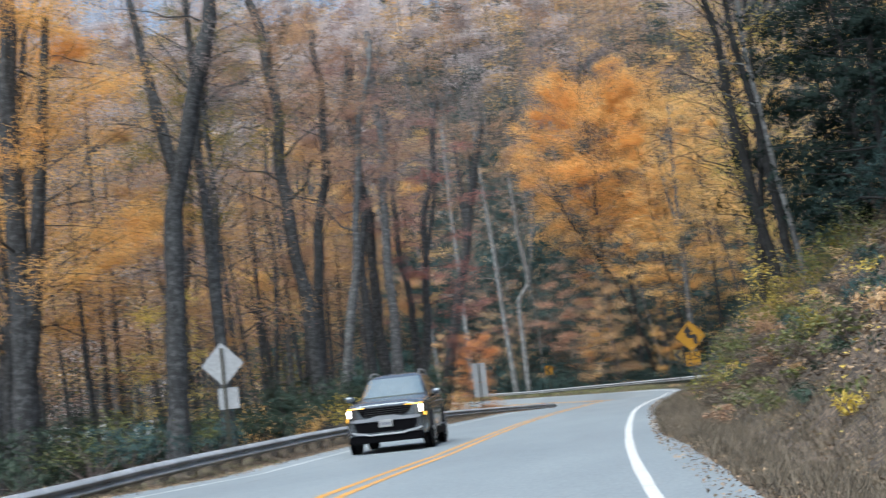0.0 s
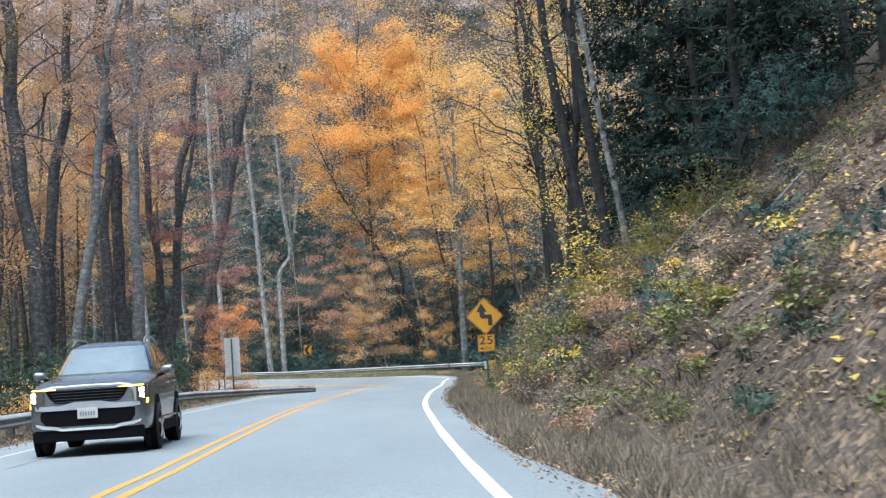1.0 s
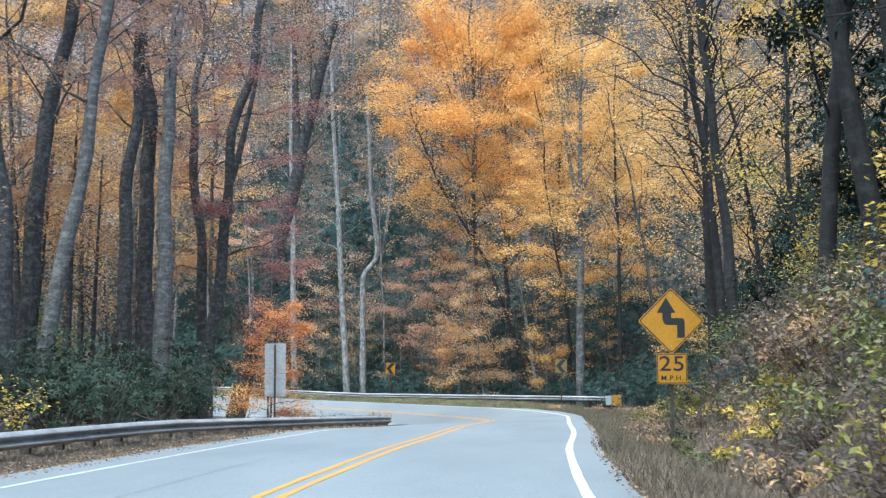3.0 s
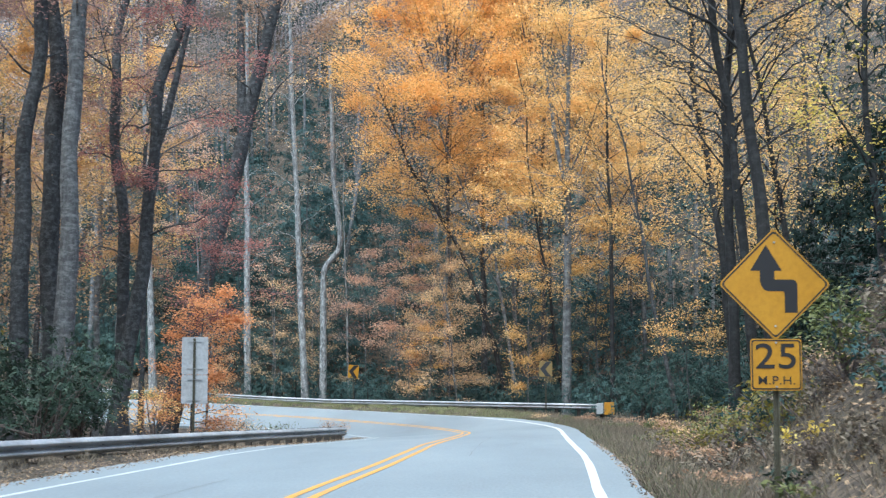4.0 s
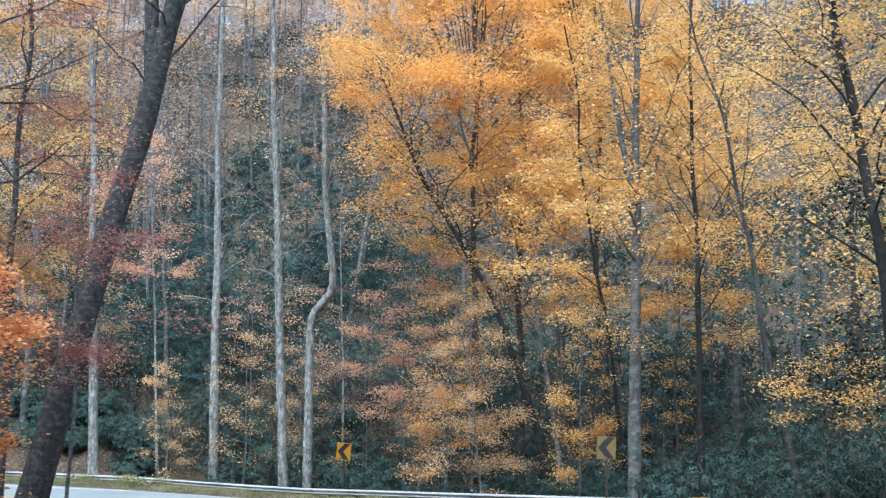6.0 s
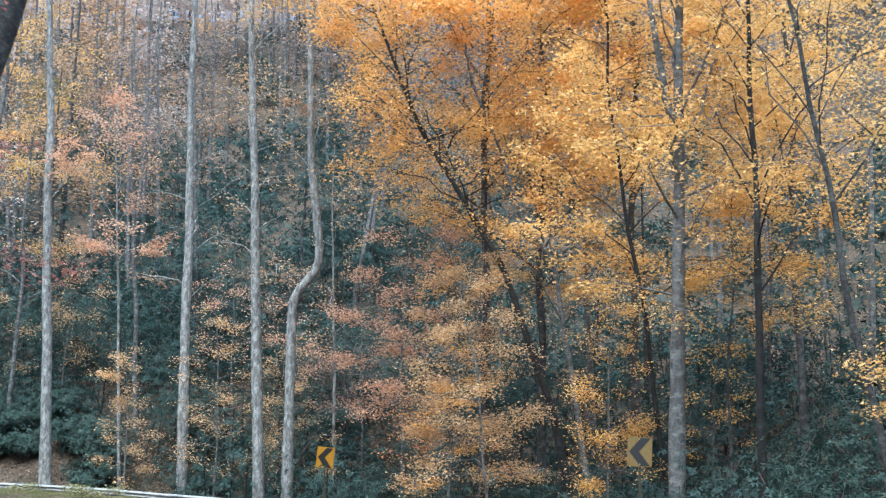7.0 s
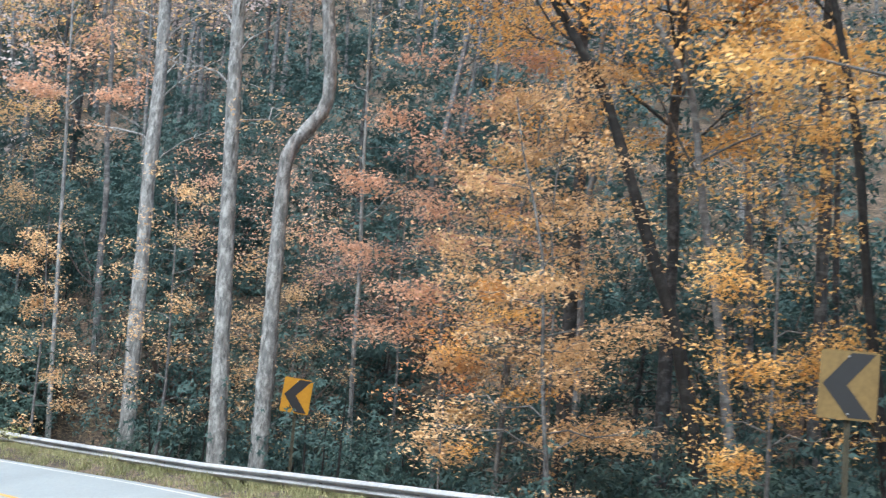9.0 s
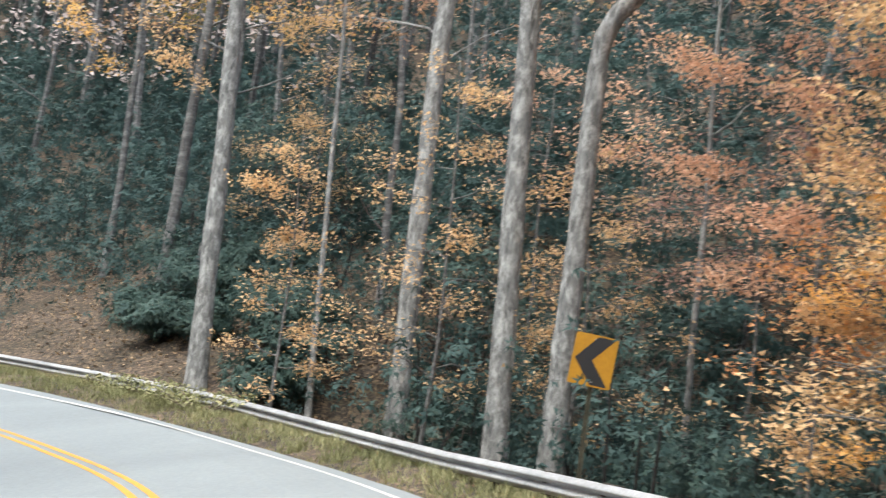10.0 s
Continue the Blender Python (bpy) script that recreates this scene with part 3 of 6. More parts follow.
def lettering(name, body, size, x, z, y, parent, material, spacing=1.0, wide=1.0):
    cu = bpy.data.curves.new(name, 'FONT')
    cu.body, cu.size, cu.align_x, cu.align_y, cu.extrude, cu.space_character = body, size, 'CENTER', 'CENTER', 0.001, spacing
    cu.offset = size * 0.006
    ob = bpy.data.objects.new(name, cu)
    scene.collection.objects.link(ob)
    me = bpy.data.meshes.new_from_object(ob.evaluated_get(bpy.context.evaluated_depsgraph_get()))
    bpy.data.objects.remove(ob)
    me.transform(pose(x, y, z, 90) @ Matrix.Diagonal((wide, 1, 1, 1)))
    return child(name, me, material, parent)


def u_post(height, x=0.0, y=0.03, below=0.4):
    """U-channel steel post."""
    prof = [(-0.04, 0.0), (-0.025, 0.0), (-0.015, 0.035), (0.015, 0.035), (0.025, 0.0), (0.04, 0.0), (0.04, 0.004), (0.028, 0.006), (0.018, 0.041), (-0.018, 0.041), (-0.028, 0.006), (-0.04, 0.004)]
    bm = bmesh.new()
    f = bm.faces.new([bm.verts.new((x + a, y + b, -below)) for a, b in prof])
    r = bmesh.ops.extrude_face_region(bm, geom=[f])
    bmesh.ops.translate(bm, vec=(0, 0, height + below), verts=[v for v in r["geom"] if isinstance(v, bmesh.types.BMVert)])
    bmesh.ops.recalc_face_normals(bm, faces=bm.faces)
    return bm


def bolts(parent, spots):
    for x, z in spots:
        bm = bmesh.new()
        bmesh.ops.create_cone(bm, cap_ends=True, segments=8, radius1=0.014, radius2=0.011, depth=0.014, matrix=pose(x, -0.012, z, 90))
        part("bolt", bm, STEEL, parent)


def turn_sign():
    x, y = 6.0, 40.0
    z0 = gz(x, y)
    t = thing("turn_warning_sign", x, y, z0, "yellow diamond sign with black reverse-turn arrow above a speed plaque", "road sign", rz=3)
    part("post", u_post(3.05 - z0), SIGN_STEEL, t, "brown steel channel post")
    c = 2.54 - z0
    m = Matrix.Translation((0, 0, c))
    face = part("diamond_panel", outline(rounded(diamond(0.672), 0.06), 0.005, m), SIGN_YELLOW, t, "yellow diamond panel with black border")
    part("border", ring_plate(rounded(diamond(0.648), 0.055), rounded(diamond(0.622), 0.05), 0.002, m @ pose(0, -0.003, 0)), SIGN_BLACK, face)
    arrow = [(0.27, -0.34), (0.27, 0.0), (0.255, 0.035), (0.22, 0.055), (0.01, 0.055), (0.0, 0.065), (0.0, 0.16), (0.09, 0.16), (-0.10, 0.47), (-0.29, 0.16), (-0.175, 0.16),
             (-0.175, 0.03), (-0.16, -0.02), (-0.13, -0.065), (-0.08, -0.085), (0.10, -0.085), (0.115, -0.10), (0.115, -0.34)]
    part("arrow", outline(arrow, 0.002, m @ pose(0, -0.003, 0)), SIGN_BLACK, face)
    c2 = 1.585 - z0
    m2 = Matrix.Translation((0, 0, c2))
    pl = part("speed_plaque", outline(rounded(square(0.61, 0.61), 0.04), 0.005, m2), SIGN_YELLOW, t, "yellow plaque reading 25 M.P.H.")
    part("border", ring_plate(rounded(square(0.585, 0.585), 0.038), rounded(square(0.555, 0.555), 0.034), 0.002, m2 @ pose(0, -0.003, 0)), SIGN_BLACK, pl)
    lettering("numerals", "25", 0.42, 0, c2 + 0.085, -0.004, pl, SIGN_BLACK, 1.05, 1.22)
    lettering("letters", "M.P.H.", 0.14, 0, c2 - 0.19, -0.004, pl, SIGN_BLACK, 1.08, 1.12)
    bolts(t, [(0, c + 0.5), (0, c - 0.5), (0, c2 + 0.26), (0, c2 - 0.26)])


def back_sign():
    x, y = -6.72, 69.3
    z0 = gz(x, y)
    t = thing("tall_sign", x, y, z0, "tall two-panel sign seen from its bare aluminium back", "road sign", "signs seen from behind", rz=-6)
    part("upper_panel", outline(rounded(square(0.86, 1.19), 0.04), 0.005, Matrix.Translation((0, 0.05, 2.40 - z0))), SIGN_BACK, t, "bare aluminium panel")
    part("lower_panel", outline(rounded(square(0.86, 0.90), 0.04), 0.005, Matrix.Translation((0, 0.05, 1.34 - z0))), SIGN_BACK, t, "bare aluminium panel")
    part("post", u_post(2.95 - z0, 0, -0.005), SIGN_STEEL, t)
    for zz in (2.85, 2.0, 1.65, 1.0):
        part("bracket", box((0.5, 0.02, 0.03), pose(0, 0.035, zz - z0), 0.003), STEEL, t)


def diamond_back():
    x, y = -7.65, 18.0
    z0 = gz(x, y)
    t = thing("diamond_sign", x, y, z0, "bare aluminium back of a diamond sign with small plaque", "road sign", "signs seen from behind", rz=-4)
    part("diamond_panel", outline(rounded(diamond(0.646), 0.06), 0.005, Matrix.Translation((0, 0.05, 2.72 - z0))), SIGN_BACK, t, "bare aluminium diamond")
    part("plaque", outline(rounded(square(0.61, 0.61), 0.04), 0.005, Matrix.Translation((0.1, 0.05, 1.74 - z0))), SIGN_BACK, t, "bare aluminium square")
    part("post", u_post(3.2 - z0, 0.02, -0.005), SIGN_STEEL, t)


def chevron(x, y, zc, rz, roll, yellow, black, label):
    z0 = gz(x, y)
    t = thing("chevron_sign", x, y, z0, label, "road sign", "chevron signs round the bend", rz=rz)
    part("post", u_post(zc + 0.2 - z0), SIGN_STEEL, t)
    m = Matrix.Translation((0, 0, zc - z0)) @ pose(0, 0, 0, 0, roll)
    f = part("panel", outline(rounded(square(0.762, 0.914), 0.045), 0.005, m), yellow, t)
    pts = [(-0.33, 0.0), (0.02, 0.43), (0.33, 0.43), (-0.02, 0.0), (0.33, -0.43), (0.02, -0.43)]
    part("chevron", outline(pts, 0.002, m @ pose(0, -0.003, 0)), black, f)
    bolts(t, [(0, zc - z0 + 0.38), (0, zc - z0 - 0.38)])


turn_sign()
back_sign()
diamond_back()
chevron(-6.94, 127.2, 2.70, 22, 5, SIGN_YELLOW, SIGN_BLACK, "bright yellow chevron sign, slightly tilted, behind the guardrail")
chevron(5.88, 109.6, 2.62, -4, 2, SIGN_YELLOW_OLD, SIGN_BLACK_OLD, "faded yellow chevron sign on a post by the rail's end")

# ---- trees ----
def spine_of(rng, h, lean, lean_y, wobble, bend):
    z = np.linspace(-0.5, h, max(8, int(h / (0.45 if bend else 1.0))))
    ph = rng.uniform(0, 6.28, 4)
    f = np.clip(z / h, 0, 1)
    x = lean * z + wobble * f * (np.sin(z * 0.45 + ph[0]) + 0.5 * np.sin(z * 1.1 + ph[1]))
    y = lean_y * z + wobble * f * (np.sin(z * 0.4 + ph[2]) + 0.5 * np.sin(z * 0.9 + ph[3]))
    if bend:
        x = x + np.interp(z, bend[0], bend[1])
    return np.stack([x, y, z], 1)


def tree(x, y, lean, h, d, bark, leaf, seed, label, crown=(0.45, 1.0), spread=4.0, limbs=14, count=4000, size=0.2, lean_y=0.0,
         wobble=0.22, bend=None, name="tree", category="tree", group="woodland trees", layered=0.22, z=None, rise=1.0, taper=0.72, sides=9, fork=None, cluster=0.105, dome=None):
    """A tapered, slightly crooked trunk with limbs and side branches, and a crown of many single leaves."""
    rng = np.random.default_rng(seed)
    x = x + lean * gz(x, y)
    if x < -9 and y < 100 and d > 0.4:
        d *= 1.28
    thick = leaf in EVERGREEN
    if count:
        dense = 1.3 if thick else (1.65 if y > 95 else 2.3)
        if -32 < x < -9 and y < 110:
            dense, size = 2.9, size * 1.08
        size, count = size * (0.98 if y > 95 else 0.85), int(count * dense)
    t = thing(name, x, y, gz(x, y) if z is None else z, label, category, group)
    tub = Tubes()
    sp = spine_of(rng, h, lean, lean_y, wobble, bend)
    f = np.clip(sp[:, 2] / h, 0, 1)
    rad = d / 2 * (1 - taper * f) * (1 + 0.35 * np.exp(-np.maximum(sp[:, 2], 0) / 0.5)) * (1 + 0.05 * rng.normal(size=len(f)))
    tub.add(sp, rad, sides)
    sprays, weight = [], []

    def at(zz):
        return np.array([np.interp(zz, sp[:, 2], sp[:, 0]), np.interp(zz, sp[:, 2], sp[:, 1]), zz])

    def spray(p0, p1, w):
        """A leafy twig and two smaller ones that leave it to either side."""
        dv = p1 - p0
        sprays.append((p0, p1))
        weight.append(w)
        for sd in (-1, 1):
            q0 = p0 + dv * rng.uniform(0.2, 0.7)
            t2 = np.array([dv[0] * 0.55 - sd * dv[1] * 0.6, dv[1] * 0.55 + sd * dv[0] * 0.6, dv[2] * 0.5 + rng.normal(-0.06, 0.16) * math.hypot(dv[0], dv[1])]) * rng.uniform(0.6, 1.1)
            sprays.append((q0, q0 + t2))
            weight.append(w * 0.8)
    if fork:
        zf, dx, hf = fork
        p0 = at(zf)
        k = np.linspace(0, 1, 8)
        q = p0 + np.stack([dx * k ** 0.8, 0.15 * dx * k, hf * k], 1)
        tub.add(q, np.interp(zf, sp[:, 2], rad) * 0.85 * (1 - 0.65 * k), 7)
        spray(q[4], q[7], 1.0)
    az = rng.uniform(0, 6.28)
    for i in range(limbs):
        u = (i + rng.uniform(0, 1)) / max(limbs, 1)
        zz = h * (crown[0] + (crown[1] - crown[0]) * u * 0.97)
        az += 2.4 + rng.normal(0, 0.3)
        ln = spread * (1 - 0.55 * u ** 1.5) * rng.uniform(0.6, 1.2)
        el = min(rise * rng.uniform(0.35, 1.25), 1.05)
        k = np.linspace(0, 1, 6)
        dirv = np.array([math.cos(az), math.sin(az)])
        q = at(zz) + np.stack([dirv[0] * ln * k, dirv[1] * ln * k, ln * math.tan(el) * (k - 0.36 * k * k)], 1)
        q[1:] += rng.normal(0, 0.035 * ln, (5, 3))
        r0 = min(np.interp(zz, sp[:, 2], rad) * 0.34, 0.009 * ln + 0.008)
        tub.add(q, r0 * (1 - 0.85 * k) + 0.005, 5)
        full = 0.15 + rng.gamma(1.2, 0.8) if h > 16 else 0.4 + rng.gamma(1.0, 0.6)
        spray(q[2], q[5], full)
        for jj in range(4):
            kk = rng.uniform(0.25, 0.95)
            b = np.array([np.interp(kk, k, q[:, c]) for c in range(3)])
            a2 = az + (1 if jj % 2 else -1) * rng.uniform(0.45, 1.1)
            l2 = ln * rng.uniform(0.28, 0.55)
            k2 = np.linspace(0, 1, 3)
            q2 = b + np.stack([math.cos(a2) * l2 * k2, math.sin(a2) * l2 * k2, l2 * (0.12 + 0.5 * math.tan(el)) * k2 * rng.uniform(-0.5, 1.0) - 0.1 * l2 * k2 * k2], 1)
            if not thick:
                tub.add(q2, r0 * 0.4 * (1 - 0.8 * k2) + 0.003, 3)
            spray(q2[0], q2[2], full * rng.uniform(0.5, 1.5))
    if dome and count:
        # rounded crown: leafy boughs that reach an egg-shaped outline from within
        rx, rz_, zc = dome
        for i in range(120):
            d3 = rng.normal(0, 1, 3)
            d3 /= np.linalg.norm(d3)
            if d3[2] < -0.7:
                d3[2] = -d3[2]
            tip = at(zc) + d3 * rng.uniform(0.68, 1.0) * np.array([rx, rx, rz_]) * (1 + 0.14 * math.sin(d3[0] * 5 + 1) * math.sin(d3[2] * 4))
            root = at(zc) + (tip - at(zc)) * rng.uniform(0.35, 0.6) - np.array([0, 0, 0.1 * rz_])
            mid = (root + tip) / 2 + np.array([0, 0, 0.35])
            if i % 2:
                tub.add(np.stack([root, mid, tip]), np.array([0.035, 0.02, 0.006]), 4)
            full = 1.5 * (0.25 + rng.gamma(1.1, 1.0))
            for jj in range(3):
                spray(mid, tip + rng.normal(0, 0.12, 3) * np.array([rx, rx, 0.4 * rx]), full)
    child("trunk", tub.mesh("trunk"), bark, t, smooth=True)
    if count and leaf:
        p0, p1 = np.array([q[0] for q in sprays]), np.array([q[1] for q in sprays])
        w = np.array(weight) * np.linalg.norm(p1 - p0, axis=1)
        if thick:
            n = count // 7
            pick = rng.choice(len(w), n, p=w / w.sum())
            spot = p0[pick] + (p1 - p0)[pick] * rng.uniform(0, 1.1, (n, 1)) + rng.normal(0, 1, (n, 3)) * np.array([0.3, 0.3, 0.22])
            axes = np.stack([spot[:, 0] - at(h / 2)[0], spot[:, 1] - at(h / 2)[1], np.full(n, spread * 0.7)], 1)
            child("crown", tris("crown", whorls(rng, spot, axes / np.linalg.norm(axes, axis=1, keepdims=True), size * 1.25)), leaf, t)
        else:
            pick = rng.choice(len(w), count, p=w / w.sum())
            wide = (0.07 if h > 16 else 0.13) + 0.036 * spread * cluster / 0.105
            spot = p0[pick] + (p1 - p0)[pick] * rng.uniform(0.05, 1.12, (count, 1)) + rng.normal(0, 1, (count, 3)) * np.array([wide, wide, wide * (0.45 + layered)])
            spot[:, 2] -= np.abs(rng.normal(0, 0.05 + 0.3 * wide, count))
            child("crown", tris("crown", small_leaves(rng, spot, size)), leaf, t)
    return t


def shrub(x, y, w, h, leaf, seed, label, count=2500, size=0.16, name="shrub", category="shrub", group="roadside shrubs", stems=12, z=None, hollow=0.5):
    """Many thin stems from one root, each carrying tufts of leaves."""
    rng = np.random.default_rng(seed)
    t = thing(name, x, y, gz(x, y) if z is None else z, label, category, group)
    tub = Tubes()
    ends = []
    for i in range(stems):
        a, r, hh = rng.uniform(0, 6.28), w / 2 * math.sqrt(rng.uniform(0.05, 1)), h * rng.uniform(0.5, 1.0)
        hh *= 1 - 0.35 * (2 * r / w) ** 2
        k = np.linspace(0, 1, 5)
        q = np.stack([math.cos(a) * r * k, math.sin(a) * r * k, -0.15 + (hh + 0.15) * k ** 0.8], 1)
        q[1:] += rng.normal(0, 0.04 * h, (4, 3))
        tub.add(q, (0.012 + 0.006 * h) * (1 - 0.8 * k) + 0.003, 4)
        ends += [q[4], q[3], q[2] if rng.uniform() > hollow else q[4]]
    tagged(child("branchwork", tub.mesh("branchwork"), TWIG, t), kind="stuff")
    ends = np.array(ends)
    pick = rng.integers(0, len(ends), count)
    cr = 0.12 * w
    spot = ends[pick] + rng.normal(0, 1, (count, 3)) * np.array([cr, cr, 0.08 * h])
    spot[:, 2] = np.maximum(spot[:, 2], 0.05)
    if leaf in EVERGREEN:
        n = count // 6
        axes = spot[:n] / np.array([w / 2, w / 2, h]) + np.array([0, 0, 0.25])
        child("foliage", tris("foliage", whorls(rng, spot[:n], axes / np.linalg.norm(axes, axis=1, keepdims=True), size * 1.15)), leaf, t)
    else:
        child("foliage", tris("foliage", small_leaves(rng, spot, size * 0.9)) if y > 50 or x > 9 else quads("foliage", leaves(rng, spot, size, 0.5, 0.42)), leaf, t)
    return t


# tall pale trunks and the dark ones beyond the far rail
tree(-11.0, 133.0, -0.052, 30, 0.58, BARK_PALE, LEAF_TAN, 11, "tall straight pale-barked tree behind the guardrail", (0.34, 1), 3.0, 22, 500, 0.2, wobble=0.05, taper=0.55)
tree(-16.1, 138.0, -0.018, 31, 0.60, BARK_PALE, LEAF_RUST, 12, "tall straight pale-barked tree behind the guardrail", (0.34, 1), 3.0, 24, 400, 0.2, wobble=0.08, taper=0.55)
tree(-23.9, 140.0, -0.050, 30, 0.62, BARK_PALE, LEAF_GOLD, 13, "tall grey-barked tree behind the guardrail", (0.5, 1), 3.2, 14, 700, 0.2, wobble=0.08, taper=0.55)
tree(-9.7, 133.0, 0.0, 27, 0.56, BARK_PALE, LEAF_RUST, 14, "pale-barked tree with a sharp kink in its trunk", (0.6, 1), 2.6, 12, 500, 0.2, wobble=0.03,
     bend=([0, 9.0, 10.4, 11.0, 12.0, 12.6, 13.4, 17.7, 27], [0, -0.05, -0.05, 0.1, 1.0, 1.2, 1.2, 0.62, 0.3]), taper=0.5)
tree(-8.3, 138.5, -0.032, 20, 0.2, BARK_PALE, LEAF_TAN, 15, "thin pale sapling behind the guardrail", (0.4, 1), 2.2, 12, 350, 0.18, wobble=0.08, sides=6)
tree(-19.9, 140.0, -0.060, 21, 0.2, BARK_PALE, LEAF_PEACH, 16, "thin pale tree with dusty peach leaves high up", (0.55, 1), 3.4, 16, 2800, 0.22, wobble=0.08, sides=6)
tree(-20.5, 145.0, -0.058, 24, 0.3, BARK_GREY, LEAF_RUST, 17, "thin grey tree deeper in the wood", (0.5, 1), 3, 12, 500, 0.2)
tree(7.35, 115.0, 0.013, 27, 0.62, BARK_GREY, LEAF_GOLD, 18, "grey-barked forked tree with golden leaves", (0.34, 1), 5.2, 24, 7650, 0.22, wobble=0.05, fork=(14.5, -1.6, 9.5), layered=0.2)
tree(10.2, 114.0, -0.013, 25, 0.34, BARK_BLACK, LEAF_GOLD, 19, "slim dark-barked tree with golden leaves", (0.36, 1), 4.4, 22, 6337, 0.21, wobble=0.1, layered=0.2)
tree(3.8, 126.0, -0.30, 24, 0.42, BARK_BLACK, LEAF_ORANGE, 20, "leaning dark-barked tree with an orange crown", (0.55, 1), 6.2, 24, 6800, 0.19,
     bend=([0, 6, 12, 15, 18, 24], [0, 0.55, 0.2, -0.7, -1.6, -2.2]), wobble=0.05, layered=0.22)
tree(2.2, 134.8, 0.0, 26, 0.5, BARK_DARK, LEAF_ORANGE, 21, "straight dark trunk with orange leaves overhead", (0.45, 1), 5.5, 20, 5600, 0.22)
tree(4.6, 126.0, -0.21, 22, 0.3, BARK_GREY, LEAF_ORANGE, 22, "slim leaning tree with orange leaves", (0.4, 1), 4.8, 20, 5950, 0.19, bend=([0, 8, 12, 15, 22], [0, 0.5, 0.45, -0.4, -1.2]))
tree(7.4, 118.0, -0.134, 24, 0.24, BARK_BLACK, LEAF_GOLD, 23, "slim dark tree leaning under golden leaves", (0.38, 1), 4.2, 18, 5460, 0.22)
tree(12.9, 105.0, -0.19, 21, 0.27, BARK_DARK, LEAF_GOLD, 24, "branchy leaning dark tree with golden leaves", (0.5, 1), 4.2, 16, 1800, 0.2, wobble=0.25)
tree(-0.8, 138.7, 0.0, 24, 0.3, BARK_PALE, LEAF_ORANGE, 25, "slim pale tree behind orange foliage", (0.4, 1), 4.5, 16, 4000, 0.2)
tree(-0.2, 130.5, -0.01, 36, 0.45, BARK_DARK, LEAF_ORANGE, 26, "broad tree with a dense glowing orange crown", (0.42, 1), 7.4, 26, 35700, 0.25, layered=0.45, cluster=0.1, dome=(8.4, 12.0, 23.8))
tree(6.5, 131.0, 0.0, 35, 0.45, BARK_DARK, LEAF_GOLD, 27, "broad tree with a dense golden crown", (0.45, 1), 6.6, 24, 27000, 0.25, layered=0.45, cluster=0.105, dome=(7.8, 11.0, 24.4))
tree(13.5, 127.0, -0.02, 28, 0.4, BARK_DARK, LEAF_GOLD, 28, "tree with a golden crown at the foot of the hill", (0.45, 1), 6.0, 24, 7500, 0.23)
tree(18.5, 119.0, -0.05, 27, 0.36, BARK_DARK, LEAF_GOLD, 29, "golden-leaved tree on the slope", (0.5, 1), 5.5, 24, 2694, 0.23)
tree(-1.7, 128.0, 0.05, 13, 0.16, BARK_GREY, LEAF_TAN, 30, "understorey beech with tan-orange leaves in level sprays", (0.12, 1), 3.0, 22, 4860, 0.17, layered=0.2, rise=0.422, sides=6)
tree(0.5, 122.5, -0.12, 10.5, 0.14, BARK_GREY, LEAF_TAN, 31, "understorey beech with tan-orange leaves in level sprays", (0.12, 1), 3.2, 20, 4590, 0.15, layered=0.2, rise=0.42, sides=6)
tree(-4.3, 133.0, 0.0, 15, 0.16, BARK_GREY, LEAF_PEACH, 32, "young maple with dusty peach-pink leaves", (0.36, 1), 3.6, 20, 6278, 0.18, layered=0.12, rise=0.25, sides=6)
tree(-3.0, 127.5, 0.0, 6.5, 0.08, BARK_GREY, LEAF_SCARLET, 33, "small red-leaved maple under the trees", (0.55, 1), 1.5, 12, 440, 0.15, layered=0.12, rise=0.2, sides=6)
tree(-13.6, 134.5, 0.0, 10, 0.12, BARK_GREY, LEAF_TAN, 34, "young beech with yellow-tan leaves between pale trunks", (0.15, 1), 2.2, 20, 1800, 0.15, layered=0.2, rise=0.42, sides=6)
tree(-18.2, 135.0, 0.0, 7.5, 0.1, BARK_GREY, LEAF_TAN, 35, "young beech with golden-tan leaves", (0.08, 1), 1.6, 20, 1900, 0.15, layered=0.2, rise=0.42, sides=6)
tree(-10.3, 135.5, 0.0, 9, 0.12, BARK_GREY, LEAF_TAN, 36, "young beech with tan leaves", (0.2, 1), 2.4, 18, 2000, 0.15, layered=0.2, rise=0.42, sides=6)
tree(9.0, 119.5, 0.0, 8, 0.1, BARK_GREY, LEAF_GOLD, 37, "young golden-leaved tree near the rail's end", (0.5, 1), 2.2, 12, 700, 0.15, layered=0.12, rise=0.25, sides=6)
tree(13.2, 102.0, 0.0, 6.8, 0.1, BARK_DARK, LEAF_GOLD, 38, "young golden-leaved tree beyond the grass verge", (0.55, 1), 2.3, 12, 1300, 0.16, layered=0.2, rise=0.3, sides=6)
tree(-31.0, 147.0, 0.02, 26, 0.5, BARK_GREY, LEAF_GOLD, 39, "tall grey tree with golden leaves by the rising road", (0.4, 1), 4.5, 18, 2600, 0.2)
tree(-28.5, 145.5, 0.03, 22, 0.3, BARK_GREY, LEAF_TAN, 40, "grey tree with tan leaves by the rising road", (0.3, 1), 4, 18, 2200, 0.2)
tree(-36.0, 150.0, 0.0, 24, 0.34, BARK_GREY, LEAF_GOLD, 41, "grey tree with golden leaves by the rising road", (0.3, 1), 4, 18, 2600, 0.2)
tree(-11.6, 142.0, 0.0, 14, 0.12, BARK_GREY, LEAF_PEACH, 131, "thin maple with sparse dusty pink leaves", (0.5, 1), 3.0, 18, 975, 0.17, layered=0.12, rise=0.25, sides=6)
